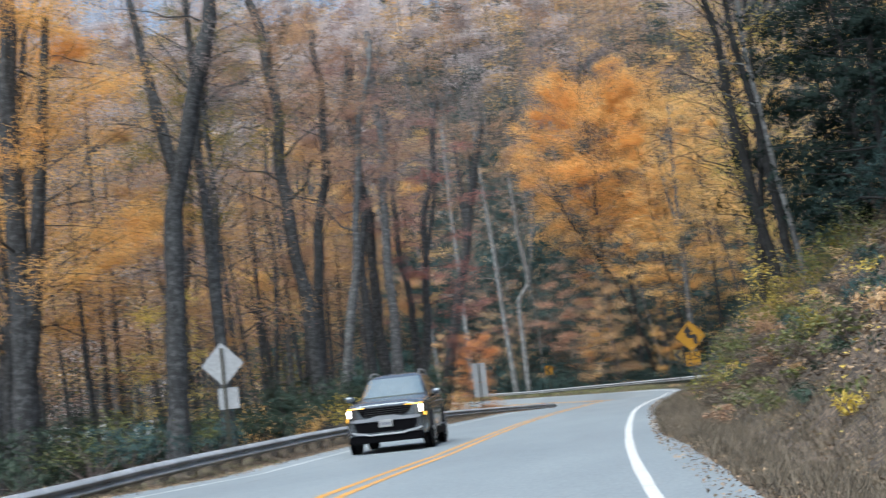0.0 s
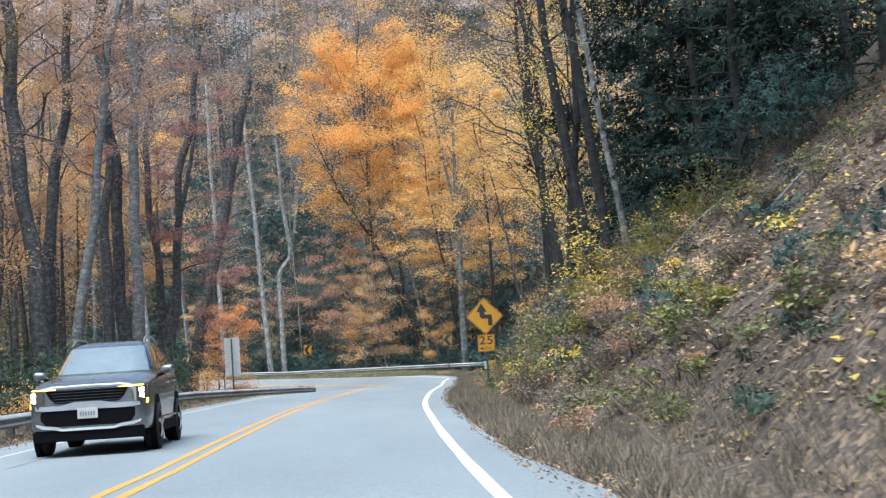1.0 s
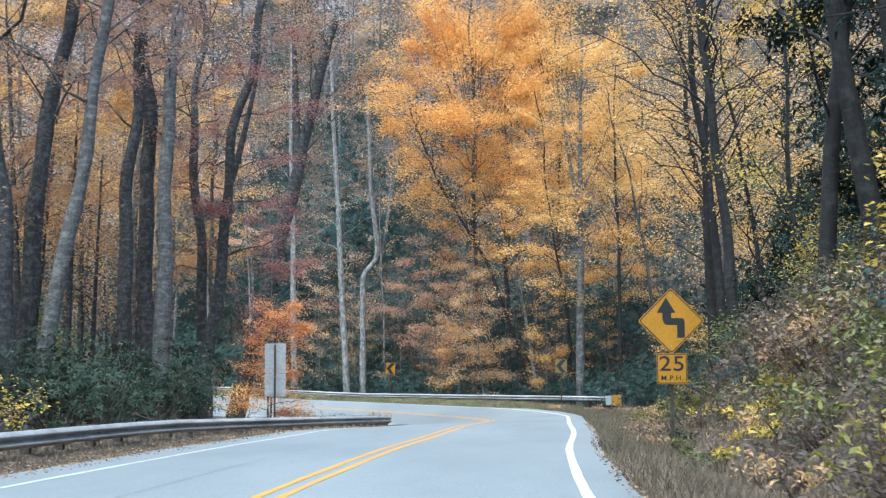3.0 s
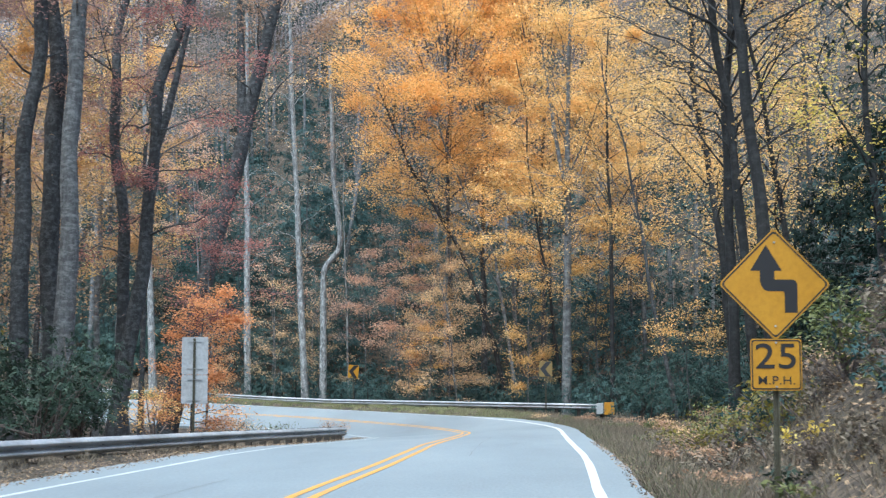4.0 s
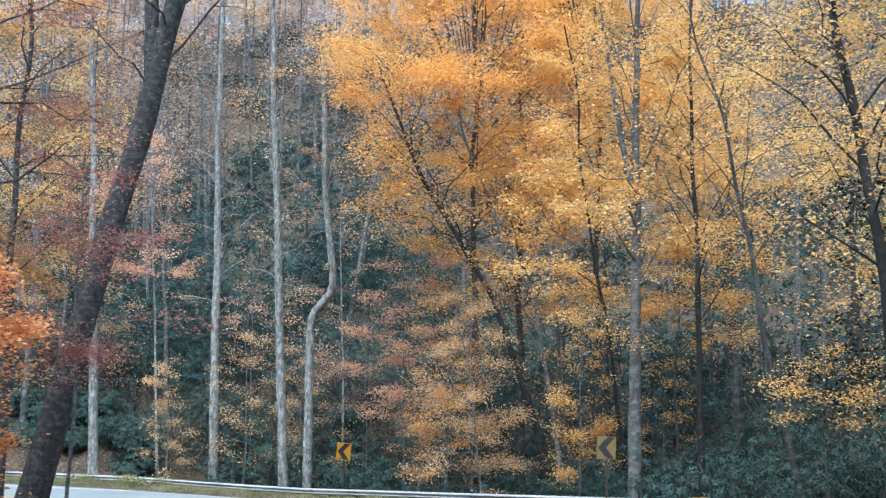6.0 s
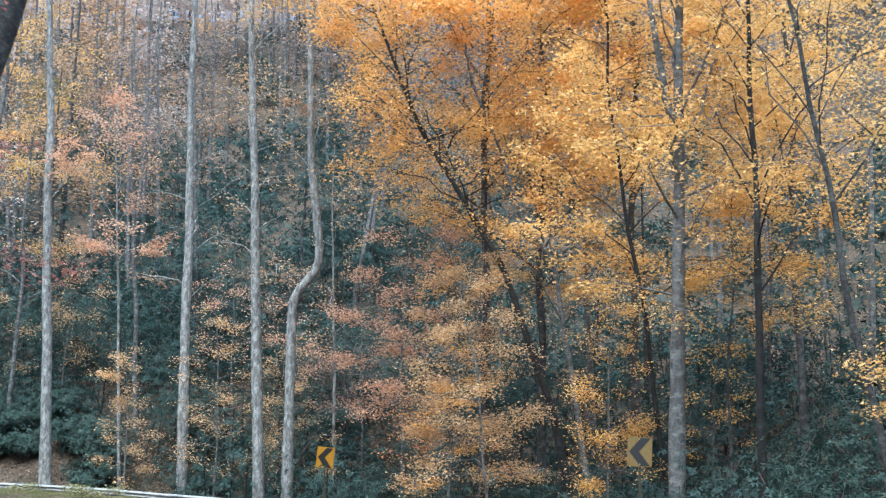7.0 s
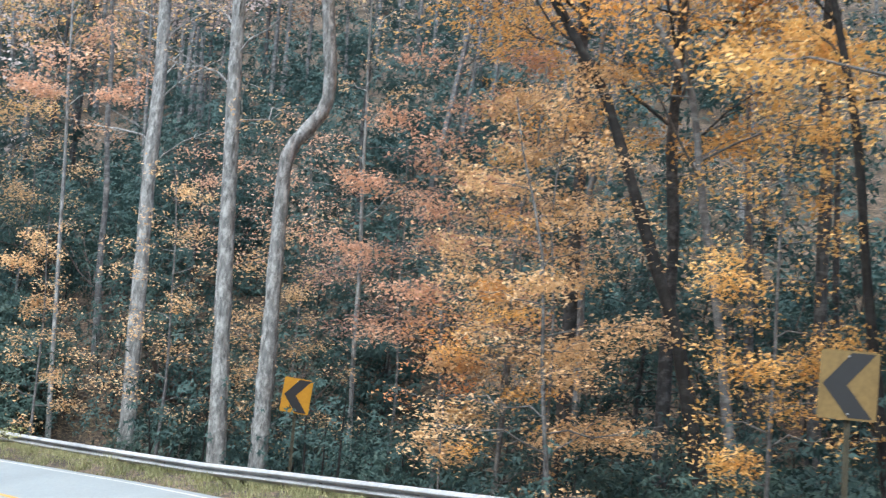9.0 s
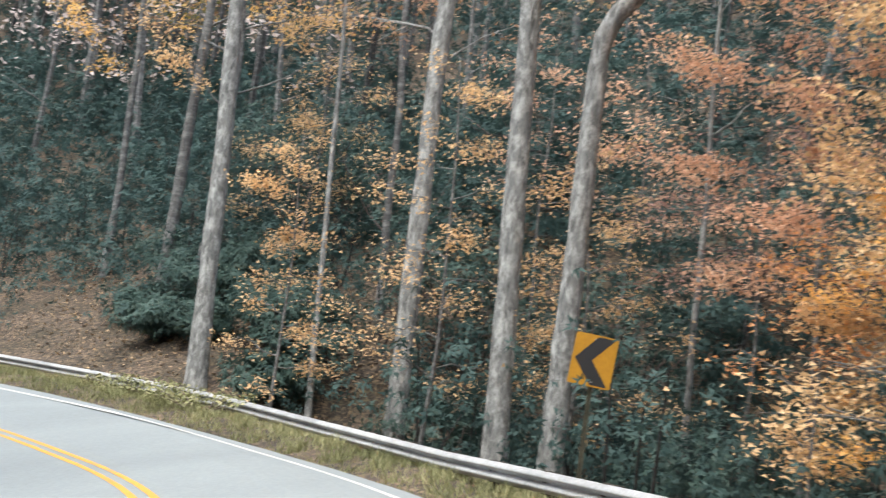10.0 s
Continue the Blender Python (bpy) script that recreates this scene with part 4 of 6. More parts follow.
tree(-15.0, 143.5, 0.0, 12, 0.12, BARK_GREY, LEAF_PEACH, 132, "thin maple with sparse dusty pink leaves", (0.5, 1), 2.8, 16, 750, 0.17, layered=0.12, rise=0.25, sides=6)
tree(-7.2, 139.5, 0.0, 13, 0.12, BARK_GREY, LEAF_MAROON, 133, "thin maple with sparse maroon leaves", (0.45, 1), 3.0, 18, 1125, 0.17, layered=0.12, rise=0.25, sides=6)
tree(-26.5, 149.0, 0.0, 9, 0.12, BARK_GREY, LEAF_TAN, 42, "young tan-leaved beech on the slope", (0.2, 1), 3, 16, 1600, 0.17, layered=0.2, rise=0.42, sides=6)

tree(-1.5, 127.5, 0.0, 9.5, 0.1, BARK_GREY, LEAF_ORANGE, 43, "young maple with bright orange leaves in level sprays", (0.25, 1), 2.0, 16, 1485, 0.16, layered=0.1, rise=0.2, sides=6)
tree(-0.2, 126.5, 0.0, 13, 0.12, BARK_GREY, LEAF_TAN, 44, "young beech with peach-tan leaves in level sprays", (0.35, 1), 2.4, 16, 2025, 0.16, layered=0.1, rise=0.3, sides=6)
tree(5.1, 117.5, 0.0, 10.5, 0.12, BARK_GREY, LEAF_GOLD, 45, "slender young beech hung with golden leaves", (0.2, 1), 2.0, 26, 3400, 0.14, layered=0.25, rise=0.3, sides=6)

tree(9.4, 116.5, 0.0, 14, 0.14, BARK_DARK, LEAF_GOLD, 49, "young tree with golden leaves in level sprays", (0.55, 1), 3.2, 22, 4096, 0.17, layered=0.15, rise=0.35, sides=6)

# the wood on the left, behind the near rail
tree(-15.1, 62.0, -0.072, 27, 0.82, BARK_DARK, LEAF_RUST, 50, "massive dark-barked tree with rust-brown leaves", (0.5, 1), 6, 20, 4500, 0.17, lean_y=0.02, taper=0.5, wobble=0.38)
tree(-16.9, 68.0, 0.107, 26, 0.66, BARK_DARK, LEAF_MAROON, 51, "leaning dark-barked tree with rust-brown leaves", (0.45, 1), 5, 18, 3500, 0.17, taper=0.55, wobble=0.38)
tree(-13.8, 61.0, 0.167, 23, 0.5, BARK_GREY, LEAF_RUST, 52, "grey-barked tree leaning over the shrubs", (0.5, 1), 4.5, 16, 2500, 0.17, taper=0.6)
tree(-15.4, 78.5, 0.028, 27, 0.6, BARK_DARK, LEAF_MAROON, 53, "straight dark-barked tree behind the rail", (0.5, 1), 5, 18, 3500, 0.18, taper=0.5, wobble=0.38)
tree(-14.9, 82.0, -0.028, 28, 0.74, BARK_DARK, LEAF_MAROON, 54, "straight dark-barked tree behind the rail", (0.55, 1), 5, 18, 3500, 0.18, taper=0.5, wobble=0.38)
tree(-13.5, 78.0, 0.024, 28, 0.64, BARK_GREY, LEAF_MAUVE, 55, "straight grey-barked tree behind the rail", (0.55, 1), 5, 16, 2500, 0.18, taper=0.5)
tree(-13.2, 85.5, 0.13, 24, 0.6, BARK_DARK, LEAF_RED, 56, "leaning dark tree with dark-red sprays", (0.3, 1), 4.5, 18, 2600, 0.17, fork=(12.5, 1.6, 7), layered=0.12, rise=0.35, taper=0.55, wobble=0.38)
tree(-13.6, 88.0, -0.026, 25, 0.52, BARK_DARK, LEAF_MAROON, 57, "straight dark-barked tree behind the shrubs", (0.45, 1), 4.5, 16, 2200, 0.17, taper=0.55, wobble=0.38)
tree(-13.4, 97.0, 0.245, 24, 0.84, BARK_DARK, LEAF_RUST, 58, "heavy dark tree leaning towards the road, forked above", (0.6, 1), 4.8, 14, 1800, 0.18, fork=(15.2, -0.3, 8.5), wobble=0.1, taper=0.5)
tree(-24.0, 60.0, 0.19, 28, 0.72, BARK_DARK, LEAF_OLIVE, 59, "heavy dark tree curving over the wood", (0.5, 1), 5, 18, 3200, 0.17, taper=0.5, wobble=0.38)
tree(-21.0, 61.0, 0.05, 25, 0.5, BARK_DARK, LEAF_MAUVE, 60, "dark tree with brownish-mauve leaves", (0.25, 1), 5, 20, 4200, 0.17, wobble=0.38)
tree(-27.2, 45.0, 0.15, 25, 0.6, BARK_DARK, LEAF_ORANGE, 61, "dark-trunked tree with a big orange crown", (0.2, 1), 7, 30, 16000, 0.16, wobble=0.38)
tree(-26.2, 44.0, 0.05, 24, 0.5, BARK_DARK, LEAF_ORANGE, 62, "dark-trunked tree with orange leaves", (0.25, 1), 6, 24, 11000, 0.16, wobble=0.38)
tree(-13.9, 32.0, 0.05, 25, 0.7, BARK_DARK, LEAF_RUST, 75, "dark bent tree close behind the guardrail", (0.45, 1), 4.5, 16, 1400, 0.15, wobble=0.1, bend=([0, 10, 14, 17, 25], [0, 0.2, 1.1, 1.9, 2.6]), taper=0.5, fork=(11, -1.5, 9))
tree(-20.0, 32.0, 0.03, 26, 0.8, BARK_DARK, LEAF_ORANGE, 76, "stout dark forked tree hung with orange leaves", (0.2, 1), 6.6, 28, 14000, 0.15, wobble=0.15, taper=0.5, fork=(4.0, 2.0, 15))
tree(-12.3, 33.5, -0.01, 22, 0.5, BARK_DARK, LEAF_MAUVE, 77, "dark slim tree close behind the guardrail", (0.3, 1), 3.5, 16, 1200, 0.15, wobble=0.2)
tree(-16.5, 47.0, 0.03, 21, 0.4, BARK_DARK, LEAF_OLIVE, 78, "olive-green pine among the bare trunks", (0.45, 1), 4.0, 18, 2600, 0.15)
tree(-19.5, 50.0, 0.02, 15, 0.2, BARK_GREY, LEAF_COPPER, 63, "young tree with copper leaves behind the shrubs", (0.15, 1), 4, 20, 4500, 0.15, layered=0.12, rise=0.3, sides=6)
tree(-18.3, 44.0, 0.02, 8, 0.12, BARK_GREY, LEAF_YELLOW, 64, "young yellow-leaved tree behind the guardrail", (0.15, 1), 2.8, 16, 900, 0.16, layered=0.12, sides=6)
tree(-10.6, 92.0, 0.02, 12, 0.14, BARK_GREY, LEAF_RED, 65, "slender maple with dark-red level sprays", (0.4, 1), 3.4, 16, 2200, 0.16, layered=0.2, rise=0.42, sides=6)
tree(-18.5, 92.0, 0.02, 22, 0.34, BARK_GREY, LEAF_COPPER, 66, "grey tree with copper-orange leaves", (0.3, 1), 4.5, 20, 4200, 0.18)
tree(-22.5, 84.0, 0.02, 25, 0.4, BARK_GREY, LEAF_GOLD, 67, "grey tree with golden leaves in the wood", (0.35, 1), 5, 22, 6000, 0.19)
tree(-21.0, 74.0, 0.05, 24, 0.4, BARK_DARK, LEAF_RUST, 68, "dark tree with rust leaves in the wood", (0.3, 1), 5, 22, 5000, 0.18, wobble=0.38)
tree(-27.0, 70.0, 0.0, 25, 0.4, BARK_DARK, LEAF_COPPER, 69, "dark tree with copper leaves in the wood", (0.2, 1), 5, 24, 6000, 0.18, wobble=0.38)
tree(-31.0, 56.0, 0.0, 24, 0.4, BARK_DARK, LEAF_RUST, 70, "dark tree with rust leaves in the wood", (0.2, 1), 5.5, 24, 6000, 0.18, wobble=0.38)
tree(-15.8, 101.0, 0.0, 27, 0.34, BARK_DARK, LEAF_GOLD, 46, "tall tree with bright golden leaves inside the bend", (0.35, 1), 3.6, 22, 3000, 0.16)
tree(-20.0, 99.0, 0.0, 24, 0.3, BARK_DARK, LEAF_GOLD, 47, "tree with bright golden leaves inside the bend", (0.3, 1), 3.4, 20, 2400, 0.16)
tree(-23.0, 95.0, 0.0, 26, 0.36, BARK_DARK, LEAF_COPPER, 48, "tree with copper-orange leaves inside the bend", (0.3, 1), 4.0, 20, 2400, 0.16)
tree(-19.0, 104.0, 0.0, 25, 0.4, BARK_GREY, LEAF_COPPER, 71, "grey tree with copper leaves inside the bend", (0.3, 1), 4.5, 20, 4000, 0.19)
tree(-26.0, 112.0, 0.0, 25, 0.36, BARK_GREY, LEAF_RUST, 72, "grey tree with rust leaves inside the bend", (0.3, 1), 4.5, 18, 3500, 0.19)
tree(-30.0, 98.0, 0.0, 26, 0.4, BARK_GREY, LEAF_GOLD, 73, "grey tree with golden leaves inside the bend", (0.3, 1), 5, 20, 5000, 0.19)
tree(-8.0, 75.5, 0.03, 5.8, 0.08, BARK_DARK, LEAF_SCARLET, 74, "small maple with vivid orange-red leaves beside the tall sign", (0.1, 1), 1.9, 28, 5200, 0.15, layered=0.14, rise=0.3, sides=6)

# the bank on the right
tree(9.0, 40.7, 0.076, 17, 0.40, BARK_BLACK, LEAF_YELLOW, 80, "dark-barked tree on the bank with yellow leaves", (0.25, 1), 3.2, 18, 546, 0.14)
tree(10.5, 39.0, -0.14, 18, 0.42, BARK_BLACK, LEAF_YELLOW, 81, "dark tree leaning out from the bank", (0.45, 1), 3.4, 14, 360, 0.14, taper=0.5)
tree(10.8, 38.0, -0.10, 18, 0.40, BARK_BLACK, LEAF_YELLOW, 82, "dark tree leaning out from the bank", (0.5, 1), 3.4, 12, 360, 0.14, taper=0.5)
tree(10.95, 34.0, -0.12, 17, 0.23, BARK_GREY, LEAF_YELLOW, 83, "slim pale tree on the bank", (0.4, 1), 2.2, 12, 350, 0.13, taper=0.5, sides=7)
tree(12.2, 72.0, -0.080, 24, 0.54, BARK_BLACK, LEAF_GOLD, 84, "dark-barked tree with orange-gold leaves", (0.52, 1), 5, 24, 1296, 0.22, taper=0.55)
tree(12.0, 80.0, -0.006, 24, 0.48, BARK_BLACK, LEAF_GOLD, 85, "dark grey-brown tree beside the verge", (0.40, 1), 4.5, 26, 1512, 0.22, taper=0.55)
tree(12.6, 77.6, -0.092, 23, 0.44, BARK_BLACK, LEAF_GOLD, 86, "leaning dark tree with golden leaves beside the verge", (0.38, 1), 4.5, 24, 1800, 0.22, taper=0.55)
tree(15.4, 98.7, -0.118, 24, 0.48, BARK_BLACK, LEAF_GOLD, 87, "dark leaning tree with golden leaves", (0.36, 1), 4.8, 26, 2059, 0.22, taper=0.55)
tree(15.4, 100.5, 0.0, 20, 0.3, BARK_GREY, LEAF_GOLD, 88, "slim grey tree with golden leaves", (0.36, 1), 3.5, 22, 1320, 0.22)
tree(15.8, 84.0, -0.134, 20, 0.36, BARK_BLACK, LEAF_GOLD, 89, "dark leaning tree with deep golden leaves", (0.36, 1), 3.8, 24, 1440, 0.22)
tree(12.2, 58.0, -0.05, 16, 0.22, BARK_BLACK, LEAF_YELLOW, 90, "young tree on the bank with bright yellow leaves", (0.2, 1), 3.0, 20, 923, 0.18)
tree(17.5, 64.0, -0.05, 22, 0.36, BARK_BLACK, LEAF_GOLD, 91, "golden-leaved tree on the hillside", (0.3, 1), 4.8, 22, 3150, 0.2)
tree(20.5, 88.0, 0.0, 24, 0.36, BARK_DARK, LEAF_GOLD, 92, "golden-leaved tree on the hillside", (0.3, 1), 5, 22, 2400, 0.2)
tree(20.0, 105.0, 0.0, 24, 0.36, BARK_DARK, LEAF_YELLOW, 93, "yellow-leaved tree on the hillside", (0.3, 1), 5, 22, 2000, 0.2)
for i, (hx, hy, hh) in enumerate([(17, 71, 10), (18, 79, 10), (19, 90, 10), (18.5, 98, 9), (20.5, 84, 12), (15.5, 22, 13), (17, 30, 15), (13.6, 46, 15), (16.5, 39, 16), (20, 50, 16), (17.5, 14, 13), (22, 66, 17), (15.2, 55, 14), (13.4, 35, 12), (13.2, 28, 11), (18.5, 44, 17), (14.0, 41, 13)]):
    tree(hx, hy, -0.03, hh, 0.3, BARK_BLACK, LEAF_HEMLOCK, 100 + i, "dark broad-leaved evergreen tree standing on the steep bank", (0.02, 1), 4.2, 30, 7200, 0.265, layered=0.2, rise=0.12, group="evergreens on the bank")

tree(8.5, 30.7, 0.02, 3.4, 0.05, BARK_DARK, LEAF_YELLOW, 94, "slender sapling on the bank with bright yellow leaves", (0.12, 1), 0.95, 18, 260, 0.2, layered=0.2, rise=0.35, sides=6, wobble=0.05, name="sapling", group="saplings on the bank")
tree(10.4, 27.5, -0.02, 2.2, 0.04, BARK_DARK, LEAF_LIME, 95, "small sapling on the bank with yellow-green leaves", (0.15, 1), 0.8, 12, 110, 0.18, layered=0.2, rise=0.4, sides=6, wobble=0.05, name="sapling", group="saplings on the bank")

# evergreen understorey
RHODO = "dark glossy rhododendron thicket"
for i, (sx, sy, sw, sh) in enumerate([(-10.0, 64, 4.4, 3.6), (-12.5, 60, 4.8, 4.4), (-10.6, 58, 4.0, 3.5), (-10.2, 52, 3.8, 2.8), (-15.5, 55, 5, 4.0), (-12.2, 47, 4.2, 3.0), (-10.2, 68.5, 3.2, 3.0),
                                      (-13.2, 68, 4.8, 4.2), (-16.5, 47, 4.8, 3.4), (-11.4, 38, 3.4, 2.3), (-12.5, 74, 4.5, 3.6), (-17.5, 62, 5, 4.4), (-13.5, 52, 4.5, 3.6), (-15.5, 38, 4.5, 2.6), (-19.0, 36, 5, 3.2), (-18.5, 28, 5, 2.6), (-22.0, 42, 5, 3.4)]):
    shrub(sx, sy, sw, sh, LEAF_RHODO, 200 + i, RHODO + " behind the near guardrail", 3300, 0.17, "rhododendron", "shrub", "rhododendrons by the near rail", 16)
for i, (sx, sy, sw, sh) in enumerate([(11.6, 111, 5, 5.0), (15.5, 113, 6, 6), (10.2, 117.5, 5, 5.2), (18, 108, 6, 6), (13.5, 106.5, 4, 4.4), (20, 116, 7, 6), (5.5, 121, 5, 3), (2.0, 131, 6, 3.6), (-2.5, 135, 7, 4.2),
                                      (-7.0, 140, 7, 5), (-12, 143, 7, 5.5), (-17, 144, 7, 5.5), (-22, 148, 7, 5.5), (-14.5, 138.5, 4, 3), (-21.5, 141.5, 4, 3.2), (-27, 153, 7, 5.5), (-6.0, 134.5, 4.5, 3.0),
                                      (8, 127, 6, 4), (14, 122, 7, 5), (-32, 156, 7, 5), (-10, 150, 9, 6), (-1, 146, 9, 6), (8, 140, 9, 6), (-20, 156, 9, 6), (17, 133, 9, 6), (-26.5, 146.2, 3, 2.4), (-21.6, 140.0, 2.6, 1.8), (-24.0, 143.4, 3.4, 2.2), (-25.8, 146.6, 3.6, 2.6), (-22.6, 142.6, 3.2, 2.6), (-27.4, 145.0, 3.2, 1.9), (-29.2, 147.2, 3.4, 2.2), (-31.5, 149.0, 3.6, 2.2), (-29.0, 145.0, 2.2, 1.3), (-28.2, 143.5, 2.6, 1.2), (-26.2, 143.0, 2.6, 1.6), (-30.4, 145.4, 2.6, 1.3)]):
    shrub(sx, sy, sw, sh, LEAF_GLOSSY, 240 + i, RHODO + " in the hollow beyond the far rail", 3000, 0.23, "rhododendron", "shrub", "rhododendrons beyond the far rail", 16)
for i, (sx, sy, hh) in enumerate([(-4, 152, 12), (-14, 158, 13), (-24, 162, 13), (5, 150, 12), (14, 142, 13), (-34, 165, 13), (-9, 146, 9), (-19, 150, 10), (1, 142, 8)]):
    tree(sx, sy, 0, hh, 0.22, BARK_DARK, LEAF_DARK, 280 + i, "young dark evergreen on the far slope", (0.02, 1), 4.2, 28, 4000, 0.24, layered=0.14, rise=0.05, group="evergreens on the far slope")

# roadside shrubs, weeds and saplings
shrub(0.7, 122.0, 3.4, 0.9, LEAF_SCARLET, 309, "low orange-red bush behind the far guardrail", 1500, 0.13)
shrub(-8.6, 72.0, 2.0, 1.9, LEAF_GOLD, 310, "yellow-leaved bush below the tall sign", 900, 0.13)
shrub(-6.6, 75.5, 2.6, 0.9, LEAF_TAN, 311, "low bramble with pinkish-tan leaves beside the guardrail", 900, 0.1)
shrub(-6.2, 80.5, 2.4, 0.8, LEAF_GREEN, 312, "low bramble with dull green leaves beside the guardrail", 800, 0.1)
shrub(-4.7, 92.7, 1.3, 1.15, LEAF_RUST, 313, "tuft of dry brown weeds over the guardrail's end", 700, 0.12)
shrub(-10.0, 45.5, 2.8, 1.9, LEAF_YELLOW, 308, "yellow-leaved bush crowding the guardrail", 650, 0.13)
shrub(-11.5, 41.5, 2.6, 1.7, LEAF_GOLD, 314, "golden-leaved bush behind the guardrail", 900, 0.13)
shrub(-13.5, 34.0, 3.4, 2.2, LEAF_GREEN, 315, "yellow-green bush behind the guardrail", 1400, 0.13)
shrub(-15.0, 26.0, 3.6, 2.6, LEAF_GREEN, 316, "yellow-green bush behind the guardrail", 1400, 0.13)
shrub(-11.8, 30.0, 2.6, 1.6, LEAF_DARK, 317, "dark green bush behind the guardrail", 1400, 0.13)
shrub(-11.0, 19.0, 3.0, 1.6, LEAF_DARK, 318, "dark green bush behind the guardrail", 1400, 0.13)
shrub(-14.2, 44.5, 3.0, 2.4, LEAF_GOLD, 319, "golden-leaved bush behind the guardrail", 1200, 0.13)
for i, (s_, o_, w_, h_, lf, lb) in enumerate([
        (75, 8.3, 3.0, 2.0, LEAF_YELLOW, "yellow-leaved bush on the verge"), (68, 6.9, 2.2, 1.4, LEAF_GREEN, "yellow-green bush on the verge"), (62, 6.5, 2.2, 1.2, LEAF_TAN, "tan-leaved bush on the verge"),
        (56, 6.2, 1.8, 1.5, LEAF_GREEN, "yellow-green bush on the bank"), (50, 6.0, 1.5, 1.3, LEAF_TAN, "tan-leaved bush on the bank"), (45.5, 5.3, 1.8, 1.5, LEAF_GREEN, "green bush behind the turn sign"),
        (42, 6.6, 2.0, 1.6, LEAF_GREEN, "yellow-green bush behind the turn sign"), (36, 5.6, 1.6, 0.9, LEAF_TAN, "tan-leaved bush on the bank"), (31, 6.8, 1.6, 0.8, LEAF_RUST, "rust-brown dead ferns on the bank"),
        (27, 5.4, 1.6, 0.6, LEAF_BROWN, "low withered brown weeds on the bank"), (22, 5.8, 1.5, 0.6, LEAF_RUST, "rust-brown dead ferns on the bank"), (17, 5.2, 1.6, 0.5, LEAF_BROWN, "low withered brown weeds on the bank"),
        (12, 6.4, 1.5, 0.5, LEAF_BROWN, "low withered brown weeds on the bank"), (48, 7.4, 1.7, 3.4, LEAF_YELLOW, "tall narrow yellow-leaved bush on the bank"), (78, 10.2, 2.6, 1.8, LEAF_GREEN, "yellow-green bush at the wood's edge"), (85, 8.8, 2.4, 1.2, LEAF_TAN, "tan-brown weeds on the verge"), (92, 10.0, 2.2, 1.0, DRY_GRASS, "dry brown weeds on the verge"), (66, 8.2, 2.2, 1.5, DRY_GRASS, "dry brown weeds on the verge"), (82, 9.5, 2.4, 1.3, LEAF_TAN, "tan-leaved bush on the verge"),
        (71, 10.5, 2.6, 2.0, LEAF_GREEN, "green bush at the wood's edge"), (88, 11.5, 2.6, 1.6, LEAF_GOLD, "golden-leaved bush at the wood's edge"), (39, 9.4, 3.0, 2.6, LEAF_DARK, "dark rhododendron on the bank"),
        (30, 10.2, 3.4, 2.8, LEAF_DARK, "dark rhododendron on the bank"), (24, 10.8, 3.4, 2.6, LEAF_DARK, "dark rhododendron on the bank"), (35, 12.5, 4.5, 4, LEAF_DARK, "dark rhododendron on the bank"),
        (44, 10.5, 4.5, 3.6, LEAF_DARK, "dark rhododendron on the bank"), (16, 11.5, 3.4, 2.6, LEAF_DARK, "dark rhododendron on the bank"), (53, 9.5, 4.5, 3.6, LEAF_DARK, "dark rhododendron on the bank"),
        (60, 9.5, 4.0, 3.0, LEAF_DARK, "dark rhododendron at the wood's edge"), (66, 9.8, 4.0, 2.6, LEAF_DARK, "dark rhododendron at the wood's edge"), (94, 13.5, 4.5, 3.4, LEAF_DARK, "dark rhododendron at the wood's edge")]):
    px, py = plan(s_, o_)
    shrub(float(px), float(py), w_, h_, lf, 330 + i, lb, 1500 if lf is not LEAF_DARK else 2800, 0.11 if lf is not LEAF_DARK else 0.15, stems=14)
shrub(6.35, 22.9, 1.7, 1.75, LEAF_LIME, 320, "arching bush with yellow-green leaves over the verge", 300, 0.11, hollow=1.0, stems=9)
shrub(6.2, 23.2, 1.9, 1.25, LEAF_BROWN, 321, "dark withered bush under the yellow-green one", 2200, 0.085, stems=10)
shrub(7.2, 26.0, 1.9, 1.5, LEAF_GREEN, 322, "dull green bush at the foot of the bank", 900, 0.12, stems=16)
for i, (s_, o_, w_, h_, lf, lb) in enumerate([
        (23.5, 5.7, 1.6, 0.6, LEAF_RUST, "patch of rust-red dead ferns on the bank"), (25.5, 6.9, 1.8, 0.6, LEAF_RUST, "patch of rust-red dead ferns on the bank"), (27.5, 6.2, 1.5, 0.5, LEAF_COPPER, "patch of rust-red dead ferns on the bank"),
        (21.5, 4.6, 1.0, 0.4, LEAF_YELLOW, "low weed with large yellow leaves on the bank"), (18.5, 5.2, 0.9, 0.4, LEAF_YELLOW, "low weed with large yellow leaves on the bank"), (26.0, 5.2, 1.0, 0.5, LEAF_LIME, "low weed with yellow-green leaves on the bank"),
        (16.0, 6.0, 1.1, 0.45, LEAF_YELLOW, "low weed with large yellow leaves on the bank"), (13.0, 5.2, 1.2, 0.5, LEAF_LIME, "low weed with yellow-green leaves on the bank"), (10.5, 6.6, 1.2, 0.5, LEAF_YELLOW, "low weed with large yellow leaves on the bank")]):
    px, py = plan(s_, o_)
    shrub(float(px), float(py), w_, h_, lf, 360 + i, lb, 260 if "fern" in lb else 70, 0.1 if "fern" in lb else 0.17, group="plants on the bank", stems=9)


